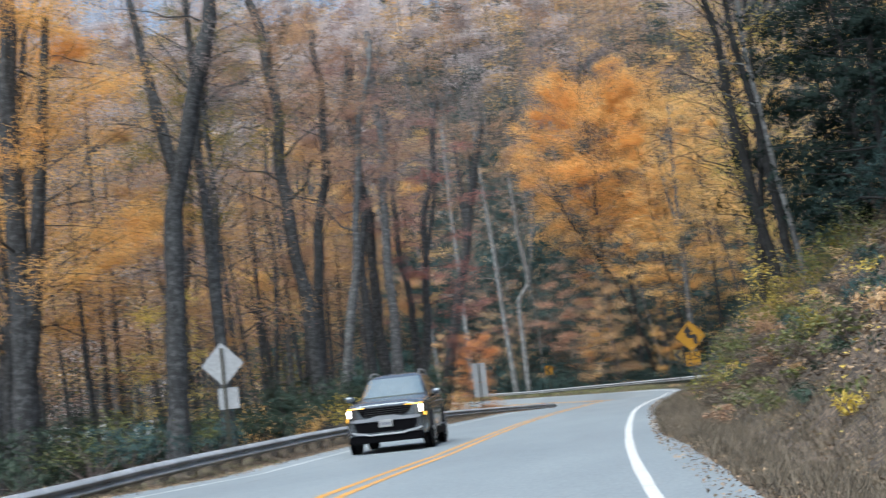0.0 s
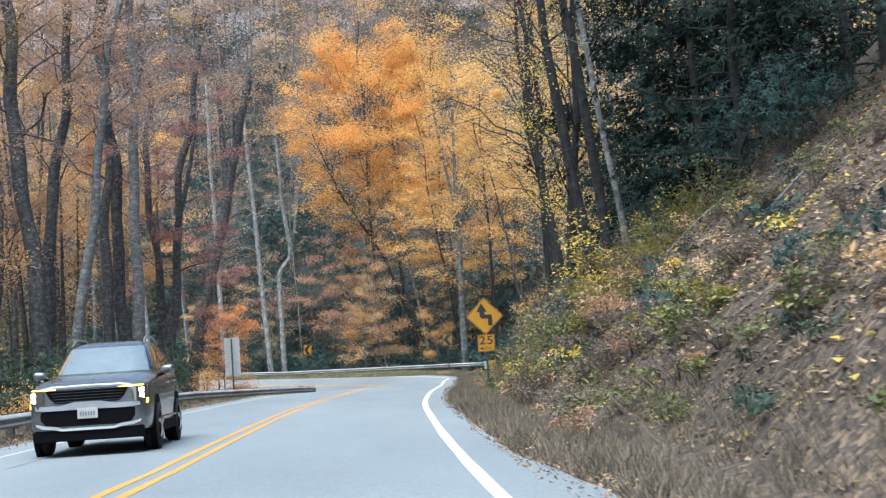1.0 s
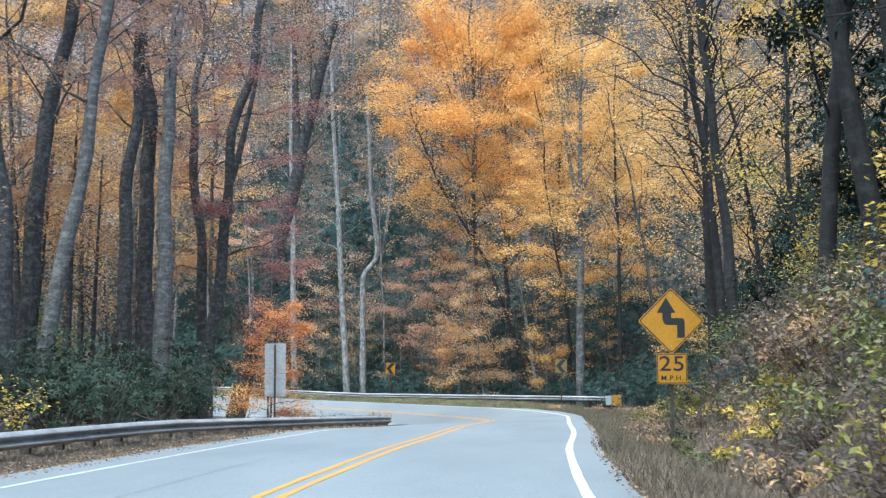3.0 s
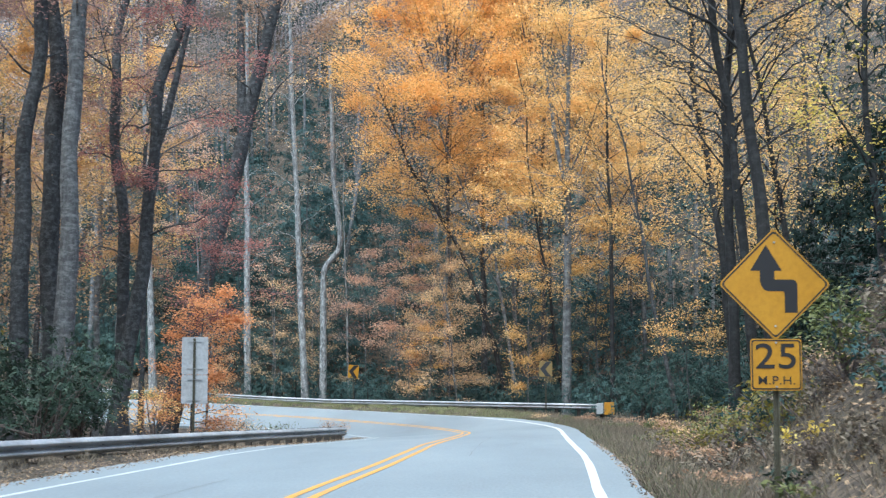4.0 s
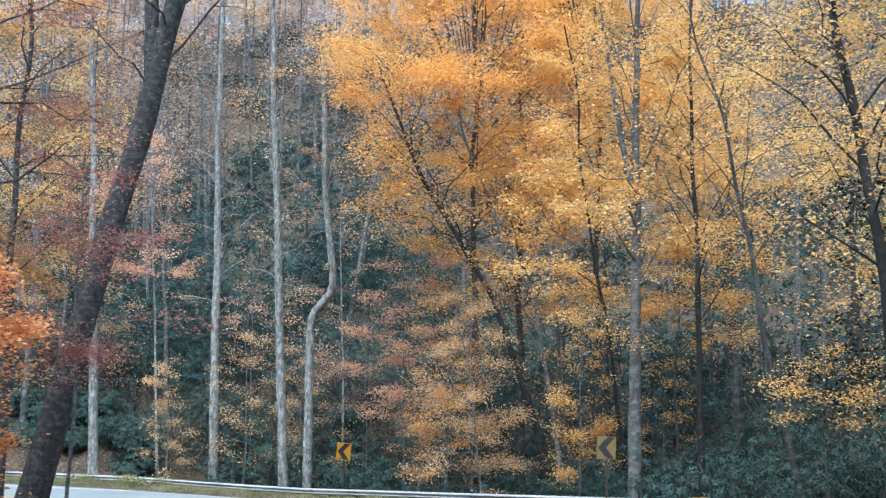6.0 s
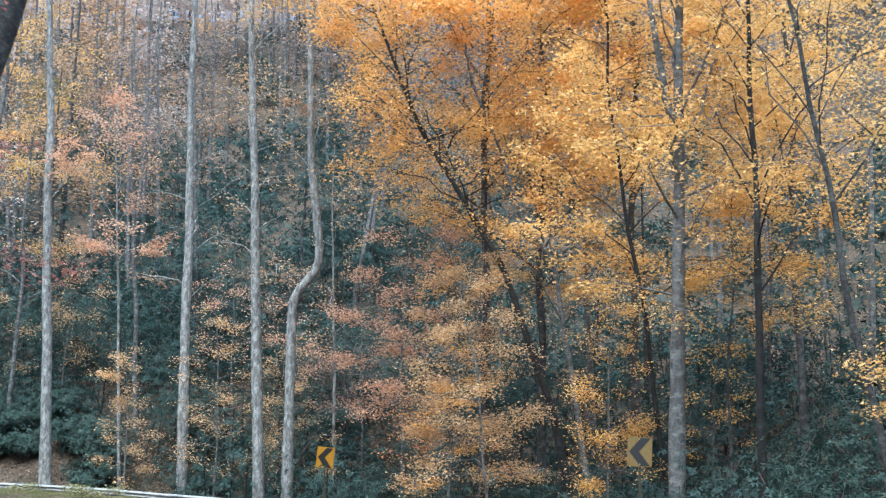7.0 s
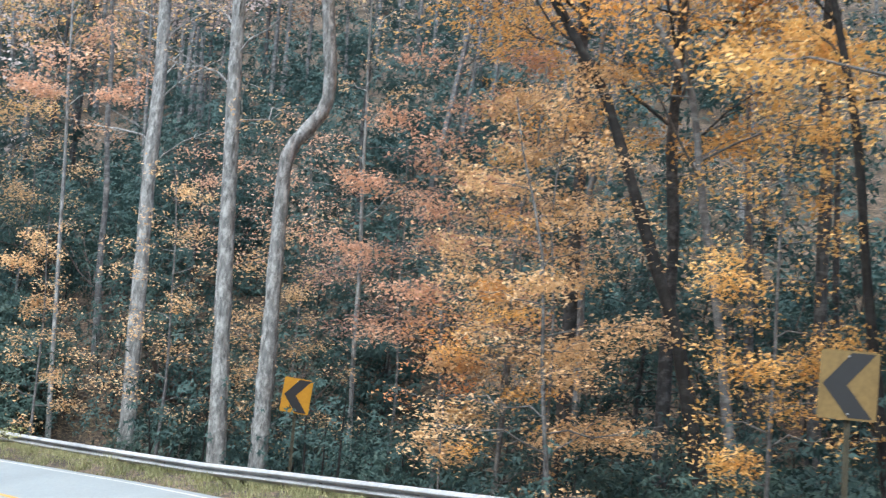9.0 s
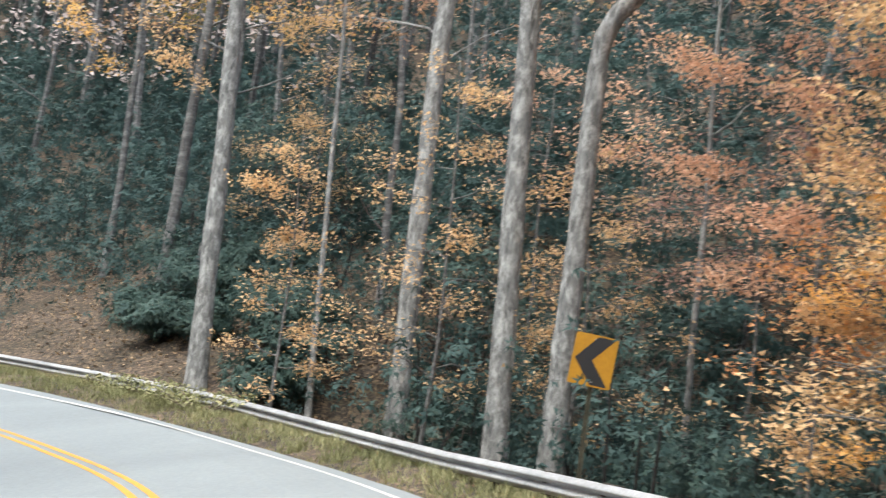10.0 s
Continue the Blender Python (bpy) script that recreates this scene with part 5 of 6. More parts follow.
def dead_branch(s0, o0, length, turn, seed):
    """A bare fallen branch with a few side twigs, lying on the bank."""
    rng = np.random.default_rng(seed)
    px, py = plan(s0, o0)
    x0, y0 = float(px), float(py)
    b = thing("dead_branch", x0, y0, gz(x0, y0), "bare grey fallen branch lying on the leafy bank", "branch", "dead branches on the bank")
    tub = Tubes()
    k = np.linspace(-0.5, 0.5, 7)
    qx, qy = x0 + k * length * math.cos(turn) + rng.normal(0, 0.03, 7), y0 + k * length * math.sin(turn) + rng.normal(0, 0.03, 7)
    main = np.stack([qx - x0, qy - y0, ground_z(qx, qy) - gz(x0, y0) + 0.06 + 0.05 * (k + 0.5)], 1)
    tub.add(main, 0.028 * (1 - 0.6 * (k + 0.5)) + 0.006, 6)
    for j in (2, 3, 5):
        tip = main[j] + np.array([rng.normal(0, 0.3), rng.normal(0, 0.3), rng.uniform(0.1, 0.4)])
        tub.add(np.stack([main[j], (main[j] + tip) / 2 + rng.normal(0, 0.03, 3), tip]), np.array([0.013, 0.009, 0.004]), 4)
    child("wood", tub.mesh("wood"), BARK_GREY, b)


for i, (s_, o_, ln, tn) in enumerate([(33.0, 7.6, 2.2, 0.5), (28.0, 9.2, 1.8, 0.9), (24.5, 8.4, 2.4, 0.2), (20.0, 7.4, 1.4, 1.2), (17.0, 9.0, 2.0, 0.4), (36.5, 6.4, 1.5, -0.3)]):
    dead_branch(s_, o_, ln, tn, 370 + i)
for i, (s_, o_, w_, h_) in enumerate([(137.5, 4.3, 2.4, 0.75), (139.8, 4.5, 2.0, 0.6), (142.5, 4.4, 2.0, 0.5)]):
    px, py = plan(s_, o_)
    shrub(float(px), float(py), w_, h_, VERGE_GRASS, 390 + i, "tuft of yellow-green weeds under the far guardrail", 700, 0.16, stems=12)

rng_b = np.random.default_rng(77)
for i in range(46):
    s_, o_ = rng_b.uniform(6, 60), rng_b.uniform(2.9, 5.0)
    px, py = plan(s_, o_)
    if s_ > 22 and s_ < 42 and o_ < 4.1:
        o_ += 1.2
        px, py = plan(s_, o_)
    lf, lb = [(DRY_GRASS, "tuft of dark dry weeds in the verge grass"), (LEAF_BROWN, "withered grey weed in the verge grass"), (LEAF_GREEN, "low dull green weed in the verge grass"), (DRY_GRASS, "tuft of dark dry weeds in the verge grass"),
              (LEAF_RUST, "low brown weed in the verge grass")][i % 5]
    shrub(float(px), float(py), rng_b.uniform(0.7, 1.5), rng_b.uniform(0.3, 0.5) + 0.12 * (o_ - 2.9), lf, 1000 + i, lb, 330, 0.09, group="weeds in the verge grass", stems=8)
for i in range(54):
    s_, o_ = rng_b.uniform(20, 63), rng_b.uniform(4.0, 8.8)
    if s_ < 44 and o_ < 5.2:
        o_ += 1.2
    px, py = plan(s_, o_)
    lf, lb = [(LEAF_GREEN, "dull green bush crowding the foot of the bank"), (LEAF_BROWN, "withered grey-brown bush at the foot of the bank"), (LEAF_DARK, "dark evergreen bush at the foot of the bank"), (LEAF_GREEN, "dull green bush crowding the foot of the bank"),
              (LEAF_OLIVE, "olive-yellow sapling at the foot of the bank"), (LEAF_RUST, "brown-leaved bush at the foot of the bank"), (DRY_GRASS, "tall dry weeds at the foot of the bank"), (LEAF_OLIVE, "olive-leaved bush at the foot of the bank"), (LEAF_BROWN, "brown withered bush at the foot of the bank")][i % 9]
    shrub(float(px), float(py), rng_b.uniform(1.2, 2.3), rng_b.uniform(0.7, 1.2) + 0.13 * (o_ - 4), lf, 900 + i, lb, 650, 0.12, group="bushes at the foot of the bank", stems=10)
for i in range(44):
    s_, o_ = rng_b.uniform(60, 104), rng_b.uniform(0, 1)
    px, py = plan(s_, 2.9 + o_ * np.interp(s_, [60, 75, 104], [3.0, 5.5, 7.5]))
    lf, lb = [(DRY_GRASS, "tuft of dry brown weeds on the grass verge"), (LEAF_TAN, "low tan-leaved weed on the grass verge"), (LEAF_RUST, "low withered brown weed on the grass verge"), (LEAF_GREEN, "low dull green weed on the grass verge")][i % 4]
    shrub(float(px), float(py), rng_b.uniform(0.9, 1.8), rng_b.uniform(0.35, 0.95) * (0.5 + 0.5 * o_), lf, 850 + i, lb, 420, 0.12, group="weeds on the verge", stems=8)
for i in range(96):
    s_, o_ = rng_b.uniform(-4, 44), 3.5 + 3.6 * rng_b.uniform(0, 1) ** 1.3
    px, py = plan(s_, o_)
    lf, lb = [(LEAF_GREEN, "small yellow-green seedling among fallen leaves"), (LEAF_RHODO, "small dark green seedling among fallen leaves"), (LEAF_TAN, "small tan-leaved seedling among fallen leaves"),
              (LEAF_GREEN, "small yellow-green seedling among fallen leaves"), (LEAF_RHODO, "small dark green seedling among fallen leaves"), (LEAF_BROWN, "small withered seedling among fallen leaves"), (LEAF_YELLOW, "small yellow-leaved seedling among fallen leaves")][i % 7]
    shrub(float(px), float(py), rng_b.uniform(0.5, 1.1), rng_b.uniform(0.2, 0.55), lf, 1100 + i, lb, 110, 0.12, "seedling", "plant", "seedlings on the bank", 6)
for i in range(140):
    s_, o_ = rng_b.uniform(-4, 62), 4.0 + 8.5 * rng_b.uniform(0, 1)
    small = 0.6 if s_ < 30 else 1.0
    px, py = plan(s_, o_)
    lf, lb = [(LEAF_GREEN, "low yellow-green plant growing on the leafy bank"), (LEAF_OLIVE, "low olive-leaved plant growing on the leafy bank"), (LEAF_DARK, "low dark evergreen shrub growing on the leafy bank"),
              (LEAF_TAN, "low tan-leaved plant growing on the leafy bank"), (LEAF_GREEN, "low yellow-green plant growing on the leafy bank"), (LEAF_BROWN, "low withered plant growing on the leafy bank"),
              (LEAF_BROWN, "low brown-leaved plant growing on the leafy bank"), (LEAF_DARK, "low dark evergreen shrub growing on the leafy bank")][i % 8]
    shrub(float(px), float(py), rng_b.uniform(1.0, 2.2) * small, rng_b.uniform(0.6, 1.4) * small, lf, 700 + i, lb, int(420 * small), 0.12, group="low plants on the bank", stems=8)


# ---- far woods, grass and fallen leaves ----
def hillside(rng):
    bear, dist = rng.uniform(-0.62, 0.34), math.sqrt(rng.uniform(92 ** 2, 300 ** 2))
    return 3 + dist * math.sin(bear), 42 + dist * math.cos(bear)


def upper_hill(rng):
    bear, dist = rng.uniform(-0.62, 0.34), math.sqrt(rng.uniform(185 ** 2, 300 ** 2))
    return 3 + dist * math.sin(bear), 42 + dist * math.cos(bear)


def lower_hill(rng):
    bear, dist = rng.uniform(-0.62, 0.34), math.sqrt(rng.uniform(95 ** 2, 185 ** 2))
    return 3 + dist * math.sin(bear), 42 + dist * math.cos(bear)


def left_wood(rng):
    return rng.uniform(-62, -18), rng.uniform(34, 128)


def right_hill(rng):
    return rng.uniform(15, 55), rng.uniform(8, 130)


def right_far_hill(rng):
    return rng.uniform(15, 50), rng.uniform(70, 130)


def left_ridge(rng):
    return rng.uniform(-135, -26), rng.uniform(62, 215)


def skyline(rng):
    bear, dist = rng.uniform(-0.66, -0.05), math.sqrt(rng.uniform(290 ** 2, 640 ** 2))
    return 3 + dist * math.sin(bear), 42 + dist * math.cos(bear)


def near_slope(rng):
    x, y = plan(rng.uniform(98, 190), rng.uniform(30, 78))
    return float(x), float(y)


def bend_slope(rng):
    x, y = plan(rng.uniform(136, 205), 8.3 + 22 * rng.uniform(0, 1) ** 1.4)
    return float(x), float(y)


def hollow(rng):
    x, y = plan(rng.uniform(104, 190), rng.uniform(8, 40))
    return float(x), float(y)


def free_of_road(x, y, zone):
    s, o = along(x, y)
    if zone in (hillside, upper_hill, lower_hill):
        return o > 26 or (o < -30 and y < 140)
    if zone is bend_slope:
        return s > 158 or o > 11.5
    if zone is skyline or zone is near_slope:
        return True
    if zone is left_ridge:
        return abs(o + 2) > 14
    if zone is hollow:
        return o > (12.0 if s > 137 else 9.5)
    return o < -13 if zone is left_wood else o > 13


def dist_ok(zone):
    return zone is not skyline


def far_woods(name, leaf, bark, count, seed, label, leaf_count, size, tall, spread, low=0.35, zone=hillside, flat=0.5):
    """Many trees with trunk, limbs and loose leaves, too many and too far to count."""
    rng = np.random.default_rng(seed)
    tub, spots = Tubes(), []
    made = 0
    while made < count:
        x, y = zone(rng)
        if not free_of_road(x, y, zone):
            continue
        made += 1
        z = gz(x, y)
        h = tall * rng.uniform(0.6, 1.25)
        k = np.linspace(0, 1, 5)
        p = np.stack([x + rng.normal(0, 0.05) * h * k, y + 0 * k, z - 0.5 + (h + 0.5) * k], 1)
        tub.add(p, (0.08 + 0.006 * h) * (1 - 0.8 * k) + 0.01, 5)
        for b in range(10 if dist_ok(zone) else 5):
            kb, az = rng.uniform(low, 0.98), rng.uniform(0, 6.28)
            q0 = p[0] + (p[4] - p[0]) * kb
            ln = spread * rng.uniform(0.5, 1.0) * (1.25 - kb)
            kk = np.linspace(0, 1, 3)
            q = q0 + np.stack([math.cos(az) * ln * kk, math.sin(az) * ln * kk, flat * ln * kk], 1)
            tub.add(q, 0.03 * (1 - 0.8 * kk) + 0.006, 3)
            n = int(leaf_count * 1.3 / (10 if dist_ok(zone) else 5) * rng.uniform(0.3, 1.7))
            if n:
                spots.append(q[2] * 0.6 + q[1] * 0.4 + rng.normal(0, 1, (n, 3)) * np.array([spread * 0.26, spread * 0.26, spread * 0.11]))
    ob = thing(name, 0, 0, 0, label, "woods", kind="stuff")
    child("trunks", tub.mesh("trunks"), bark, ob)
    if spots:
        spots = np.concatenate(spots)
        far = np.clip(np.hypot(spots[:, 0], spots[:, 1] - 95) / 140, 0.42, 1.3) if zone in (hillside, upper_hill, lower_hill) else 1.0
        child("foliage", tris("foliage", small_leaves(rng, spots, size * far)), leaf, ob)


def thicket(name, leaf, count, seed, label, leaf_count, size, zone, low, high, lift=0.0):
    """Evergreen undergrowth: mounds of leaves all over a slope."""
    rng = np.random.default_rng(seed)
    spots, sizes, faces, stems = [], [], [], Tubes()
    made = 0
    while made < count:
        x, y = zone(rng)
        if not free_of_road(x, y, zone):
            continue
        made += 1
        h, w = rng.uniform(low, high), rng.uniform(2.0, 4.5)
        near = float(np.clip(along(x, y)[1] / 20, 0.62, 1.0)) if zone is hollow or zone is bend_slope else 1.0
        n = int(leaf_count * (2.6 - 1.6 * near) / 6)
        v = rng.normal(0, 1, (n, 3))
        v /= np.linalg.norm(v, axis=1, keepdims=True)
        v[:, 2] = np.abs(v[:, 2])
        r = rng.uniform(0.55, 1.08, (n, 1))
        q = v * r * np.array([w, w, h]) * (1 + 0.25 * np.sin(v[:, :1] * 7 + v[:, 1:2] * 5))
        q[:, 0] += x
        q[:, 1] += y
        q[:, 2] += ground_z(q[:, 0], q[:, 1]) - 0.1 + lift
        if lift:
            for k in range(2):
                foot, lean = np.array([x + rng.normal(0, 0.5), y + rng.normal(0, 0.5), 0.0]), rng.normal(0, 0.4, 2)
                foot[2] = gz(foot[0], foot[1]) - 0.1
                stems.add(np.stack([foot, foot + np.array([lean[0] * 0.3, lean[1] * 0.3, lift * 0.7]), foot + np.array([lean[0], lean[1], lift + 0.7 * h])]), np.array([0.05, 0.04, 0.015]), 4)
        spots.append(q)
        faces.append(v * np.array([1 / w, 1 / w, 1 / h]) * h)
        sizes.append(np.full(n, size * near))
    me = tris("foliage", whorls(rng, np.concatenate(spots), np.concatenate(faces) + np.array([0, 0, 0.15]), np.concatenate(sizes)))
    ob = thing(name, 0, 0, 0, label, "undergrowth", kind="stuff")
    child("foliage", me, leaf, ob)
    if lift:
        child("stems", stems.mesh("stems"), BARK_BLACK, ob)
    return ob


far_woods("orange_woods", LEAF_TAN, BARK_GREY, 90, 401, "distant orange-brown autumn trees on the hillside", 420, 0.5, 19, 4.6)
far_woods("rust_woods", LEAF_RUST, BARK_GREY, 110, 402, "distant rust-coloured autumn trees on the hillside", 420, 0.55, 19, 4.6)
# Haze tint in the leaf colour here, on the ridge and along the skyline.
far_woods("mauve_woods", LEAF_HAZE, BARK_GREY, 150, 403, "distant nearly bare mauve-brown trees, tinted pale for haze, on the hillside", 720, 0.66, 20, 4.8, zone=upper_hill)
far_woods("brown_woods", LEAF_MAUVE, BARK_GREY, 70, 408, "thin brownish-mauve trees on the lower hillside", 900, 0.44, 20, 4.8, zone=lower_hill)
far_woods("golden_woods", LEAF_GOLD, BARK_GREY, 45, 404, "distant golden autumn trees on the hillside", 420, 0.55, 19, 4.6)
far_woods("evergreen_woods", LEAF_DARK, BARK_DARK, 60, 405, "distant dark evergreens on the hillside", 600, 0.6, 13, 4.2, 0.03, flat=0.1)
far_woods("bare_woods", None, BARK_GREY, 130, 406, "distant bare grey trunks on the hillside", 0, 0.4, 20, 4.0)
thicket("hillside_thicket", LEAF_DARK, 120, 407, "dark evergreen undergrowth covering the hillside", 220, 0.5, hillside, 1.6, 5.0)
far_woods("rust_woods", LEAF_RUST, BARK_DARK, 40, 411, "rust-brown trees deep in the wood", 1000, 0.24, 19, 4.6, 0.35, left_wood)
far_woods("copper_woods", LEAF_COPPER, BARK_DARK, 36, 412, "copper-orange trees deep in the wood", 1000, 0.24, 18, 4.6, 0.4, left_wood)
far_woods("maroon_woods", LEAF_MAROON, BARK_DARK, 34, 413, "maroon-brown trees deep in the wood", 1000, 0.24, 20, 4.6, 0.2, left_wood)
far_woods("golden_woods", LEAF_GOLD, BARK_DARK, 8, 414, "golden trees deep in the wood", 1000, 0.28, 17, 4.4, 0.15, left_wood)
far_woods("ridge_mauve_woods", LEAF_HAZE, BARK_GREY, 60, 431, "haze-tinted mauve-brown trees on the ridge behind the wood", 420, 0.45, 20, 4.8, 0.2, left_ridge)
far_woods("ridge_copper_woods", LEAF_COPPER, BARK_DARK, 40, 432, "copper-orange trees on the ridge behind the wood", 420, 0.45, 19, 4.6, 0.2, left_ridge)
far_woods("ridge_rust_woods", LEAF_RUST, BARK_DARK, 40, 433, "rust-brown trees on the ridge behind the wood", 420, 0.45, 19, 4.6, 0.2, left_ridge)
far_woods("ridge_pine_woods", LEAF_OLIVE, BARK_DARK, 20, 434, "olive-green pines on the ridge behind the wood", 700, 0.42, 20, 3.8, 0.25, left_ridge)
far_woods("skyline_woods", LEAF_HAZE, BARK_GREY, 260, 435, "far mauve-grey woods along the skyline, tinted for haze", 110, 1.3, 24, 7.0, 0.15, skyline)
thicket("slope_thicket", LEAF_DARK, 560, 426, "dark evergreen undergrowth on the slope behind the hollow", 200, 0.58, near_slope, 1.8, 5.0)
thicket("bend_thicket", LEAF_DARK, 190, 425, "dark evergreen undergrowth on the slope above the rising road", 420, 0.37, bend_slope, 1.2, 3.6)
thicket("evergreen_thicket", LEAF_RHODO, 150, 415, "dark evergreen undergrowth behind the rail", 300, 0.31, left_wood, 1.4, 3.8)
far_woods("golden_woods", LEAF_GOLD, BARK_DARK, 14, 421, "golden trees on the steep hillside above the bank", 1100, 0.28, 18, 4.4, 0.5, right_far_hill)
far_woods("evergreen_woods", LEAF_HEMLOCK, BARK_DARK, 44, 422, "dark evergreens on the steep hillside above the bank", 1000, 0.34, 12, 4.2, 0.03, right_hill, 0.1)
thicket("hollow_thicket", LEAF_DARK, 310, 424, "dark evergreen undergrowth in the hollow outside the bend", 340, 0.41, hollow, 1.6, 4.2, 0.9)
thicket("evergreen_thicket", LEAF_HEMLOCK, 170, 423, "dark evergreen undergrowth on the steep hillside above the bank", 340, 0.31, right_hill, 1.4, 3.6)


def blades(name, s0, s1, o0, o1, count, tall, material, seed, label, wide=0.012):
    rng = np.random.default_rng(seed)
    s, o = rng.uniform(s0, s1, count), rng.uniform(o0, o1, count)
    o = o + shift(s)
    clump = np.sin(s * 3.1 + 2 * np.sin(o * 2.3)) * np.sin(o * 3.7 + s * 0.7)
    keep = (rng.uniform(-1.2, 1, count) < clump) & ((o < shift(s)) | (o - shift(s) > pave_edge(s) + 0.05))
    s, o = s[keep], o[keep]
    x, y = plan(s, o)
    z = ground_z(x, y) - 0.02
    k = len(x)
    h = tall * rng.uniform(0.35, 1.0, k) * (0.75 + 0.25 * clump[keep])
    yaw, ben = rng.uniform(0, 6.28, k), rng.normal(0, 0.5, (k, 2)) * h[:, None]
    w = wide * rng.uniform(0.7, 1.4, k)
    b = np.stack([x, y, z], 1)
    sd = np.stack([np.cos(yaw) * w, np.sin(yaw) * w, 0 * w], 1)
    tip = b + np.stack([ben[:, 0], ben[:, 1], h], 1)
    v = np.stack([b - sd, b + sd, tip], 1)
    me = tris(name, v)
    me.materials.append(material)
    return tagged(new(name, me), label, "grass", kind="stuff")


blades("dry_verge_grass", -22, 62, 1.68, 4.4, 125000, 0.32, DRY_GRASS, 501, "dry brown grass on the verge below the bank", 0.008)
blades("dry_bank_grass", -14, 62, 4.2, 9.0, 24000, 0.26, DRY_GRASS, 502, "sparse dry grass at the foot of the bank", 0.005)
blades("verge_grass", 60, 112, 1.66, 9.0, 70000, 0.40, DRY_GRASS, 503, "dull brown grass on the verge towards the rail's end", 0.008)
blades("green_verge_grass", 40, 108, 1.66, 3.0, 34000, 0.2, GREEN_GRASS, 507, "short green grass along the pavement edge", 0.008)
blades("rail_grass", 100, 165, 1.66, 4.8, 90000, 0.30, VERGE_GRASS, 504, "short yellow-green grass strip under the far guardrail", 0.01)
blades("shoulder_grass", -20, 14, -8.6, -7.2, 9000, 0.16, VERGE_GRASS, 505, "short grass along the leafy shoulder", 0.008)
blades("rail_grass", -10, 96, -9.3, -8.0, 22000, 0.30, DRY_GRASS, 506, "dry grass under the near guardrail", 0.008)


def litter(name, s0, s1, o0, o1, count, size, material, seed, label, where=None):
    rng = np.random.default_rng(seed)
    s, o = rng.uniform(s0, s1, count), rng.uniform(o0, o1, count)
    if where is not None:
        keep = rng.uniform(0, 1, count) < where(s, o)
        s, o = s[keep], o[keep]
    o = o + shift(s)
    x, y = plan(s, o)
    on_road = (o - shift(s) > -7.15) & (o - shift(s) < pave_edge(s))
    z = np.where(on_road, road_z(s, o), ground_z(x, y)) + rng.uniform(0.012, 0.05, len(x))
    me = tris(name, small_leaves(rng, np.stack([x, y, z], 1), size, 0.45))
    me.materials.append(material)
    return tagged(new(name, me), label, "fallen leaves", kind="stuff")


litter("bank_litter", -14, 66, 3.2, 13, 60000, 0.125, LITTER, 601, "brown fallen leaves covering the steep bank")
litter("verge_litter", -22, 60, 1.45, 3.0, 34000, 0.065, LITTER, 602, "brown fallen leaves along the pavement edge", lambda s, o: np.exp(-np.abs(o - pave_edge(s) - 0.18) * 3.0))
litter("shoulder_litter", -20, 95, -8.2, -6.5, 45000, 0.06, LITTER, 603, "reddish fallen leaves on the shoulder beside the guardrail", lambda s, o: np.clip((-6.4 - o) / 1.2, 0, 1))
litter("wood_litter", 10, 100, -24, -8.8, 14000, 0.16, LITTER, 604, "fallen leaves on the woodland floor behind the guardrail")
litter("bend_litter", 136, 175, 4.0, 15, 16000, 0.17, LITTER, 605, "brown fallen leaves on the slope beside the rising road")
litter("bank_weeds", -10, 62, 3.6, 11, 12000, 0.15, LEAF_YELLOW, 606, "scattered yellow leaves of low weeds on the bank", lambda s, o: 0.12 + 0.5 * np.clip(np.sin(s * 0.9) * np.sin(o * 1.7 + s * 0.3), 0, 1) ** 2)

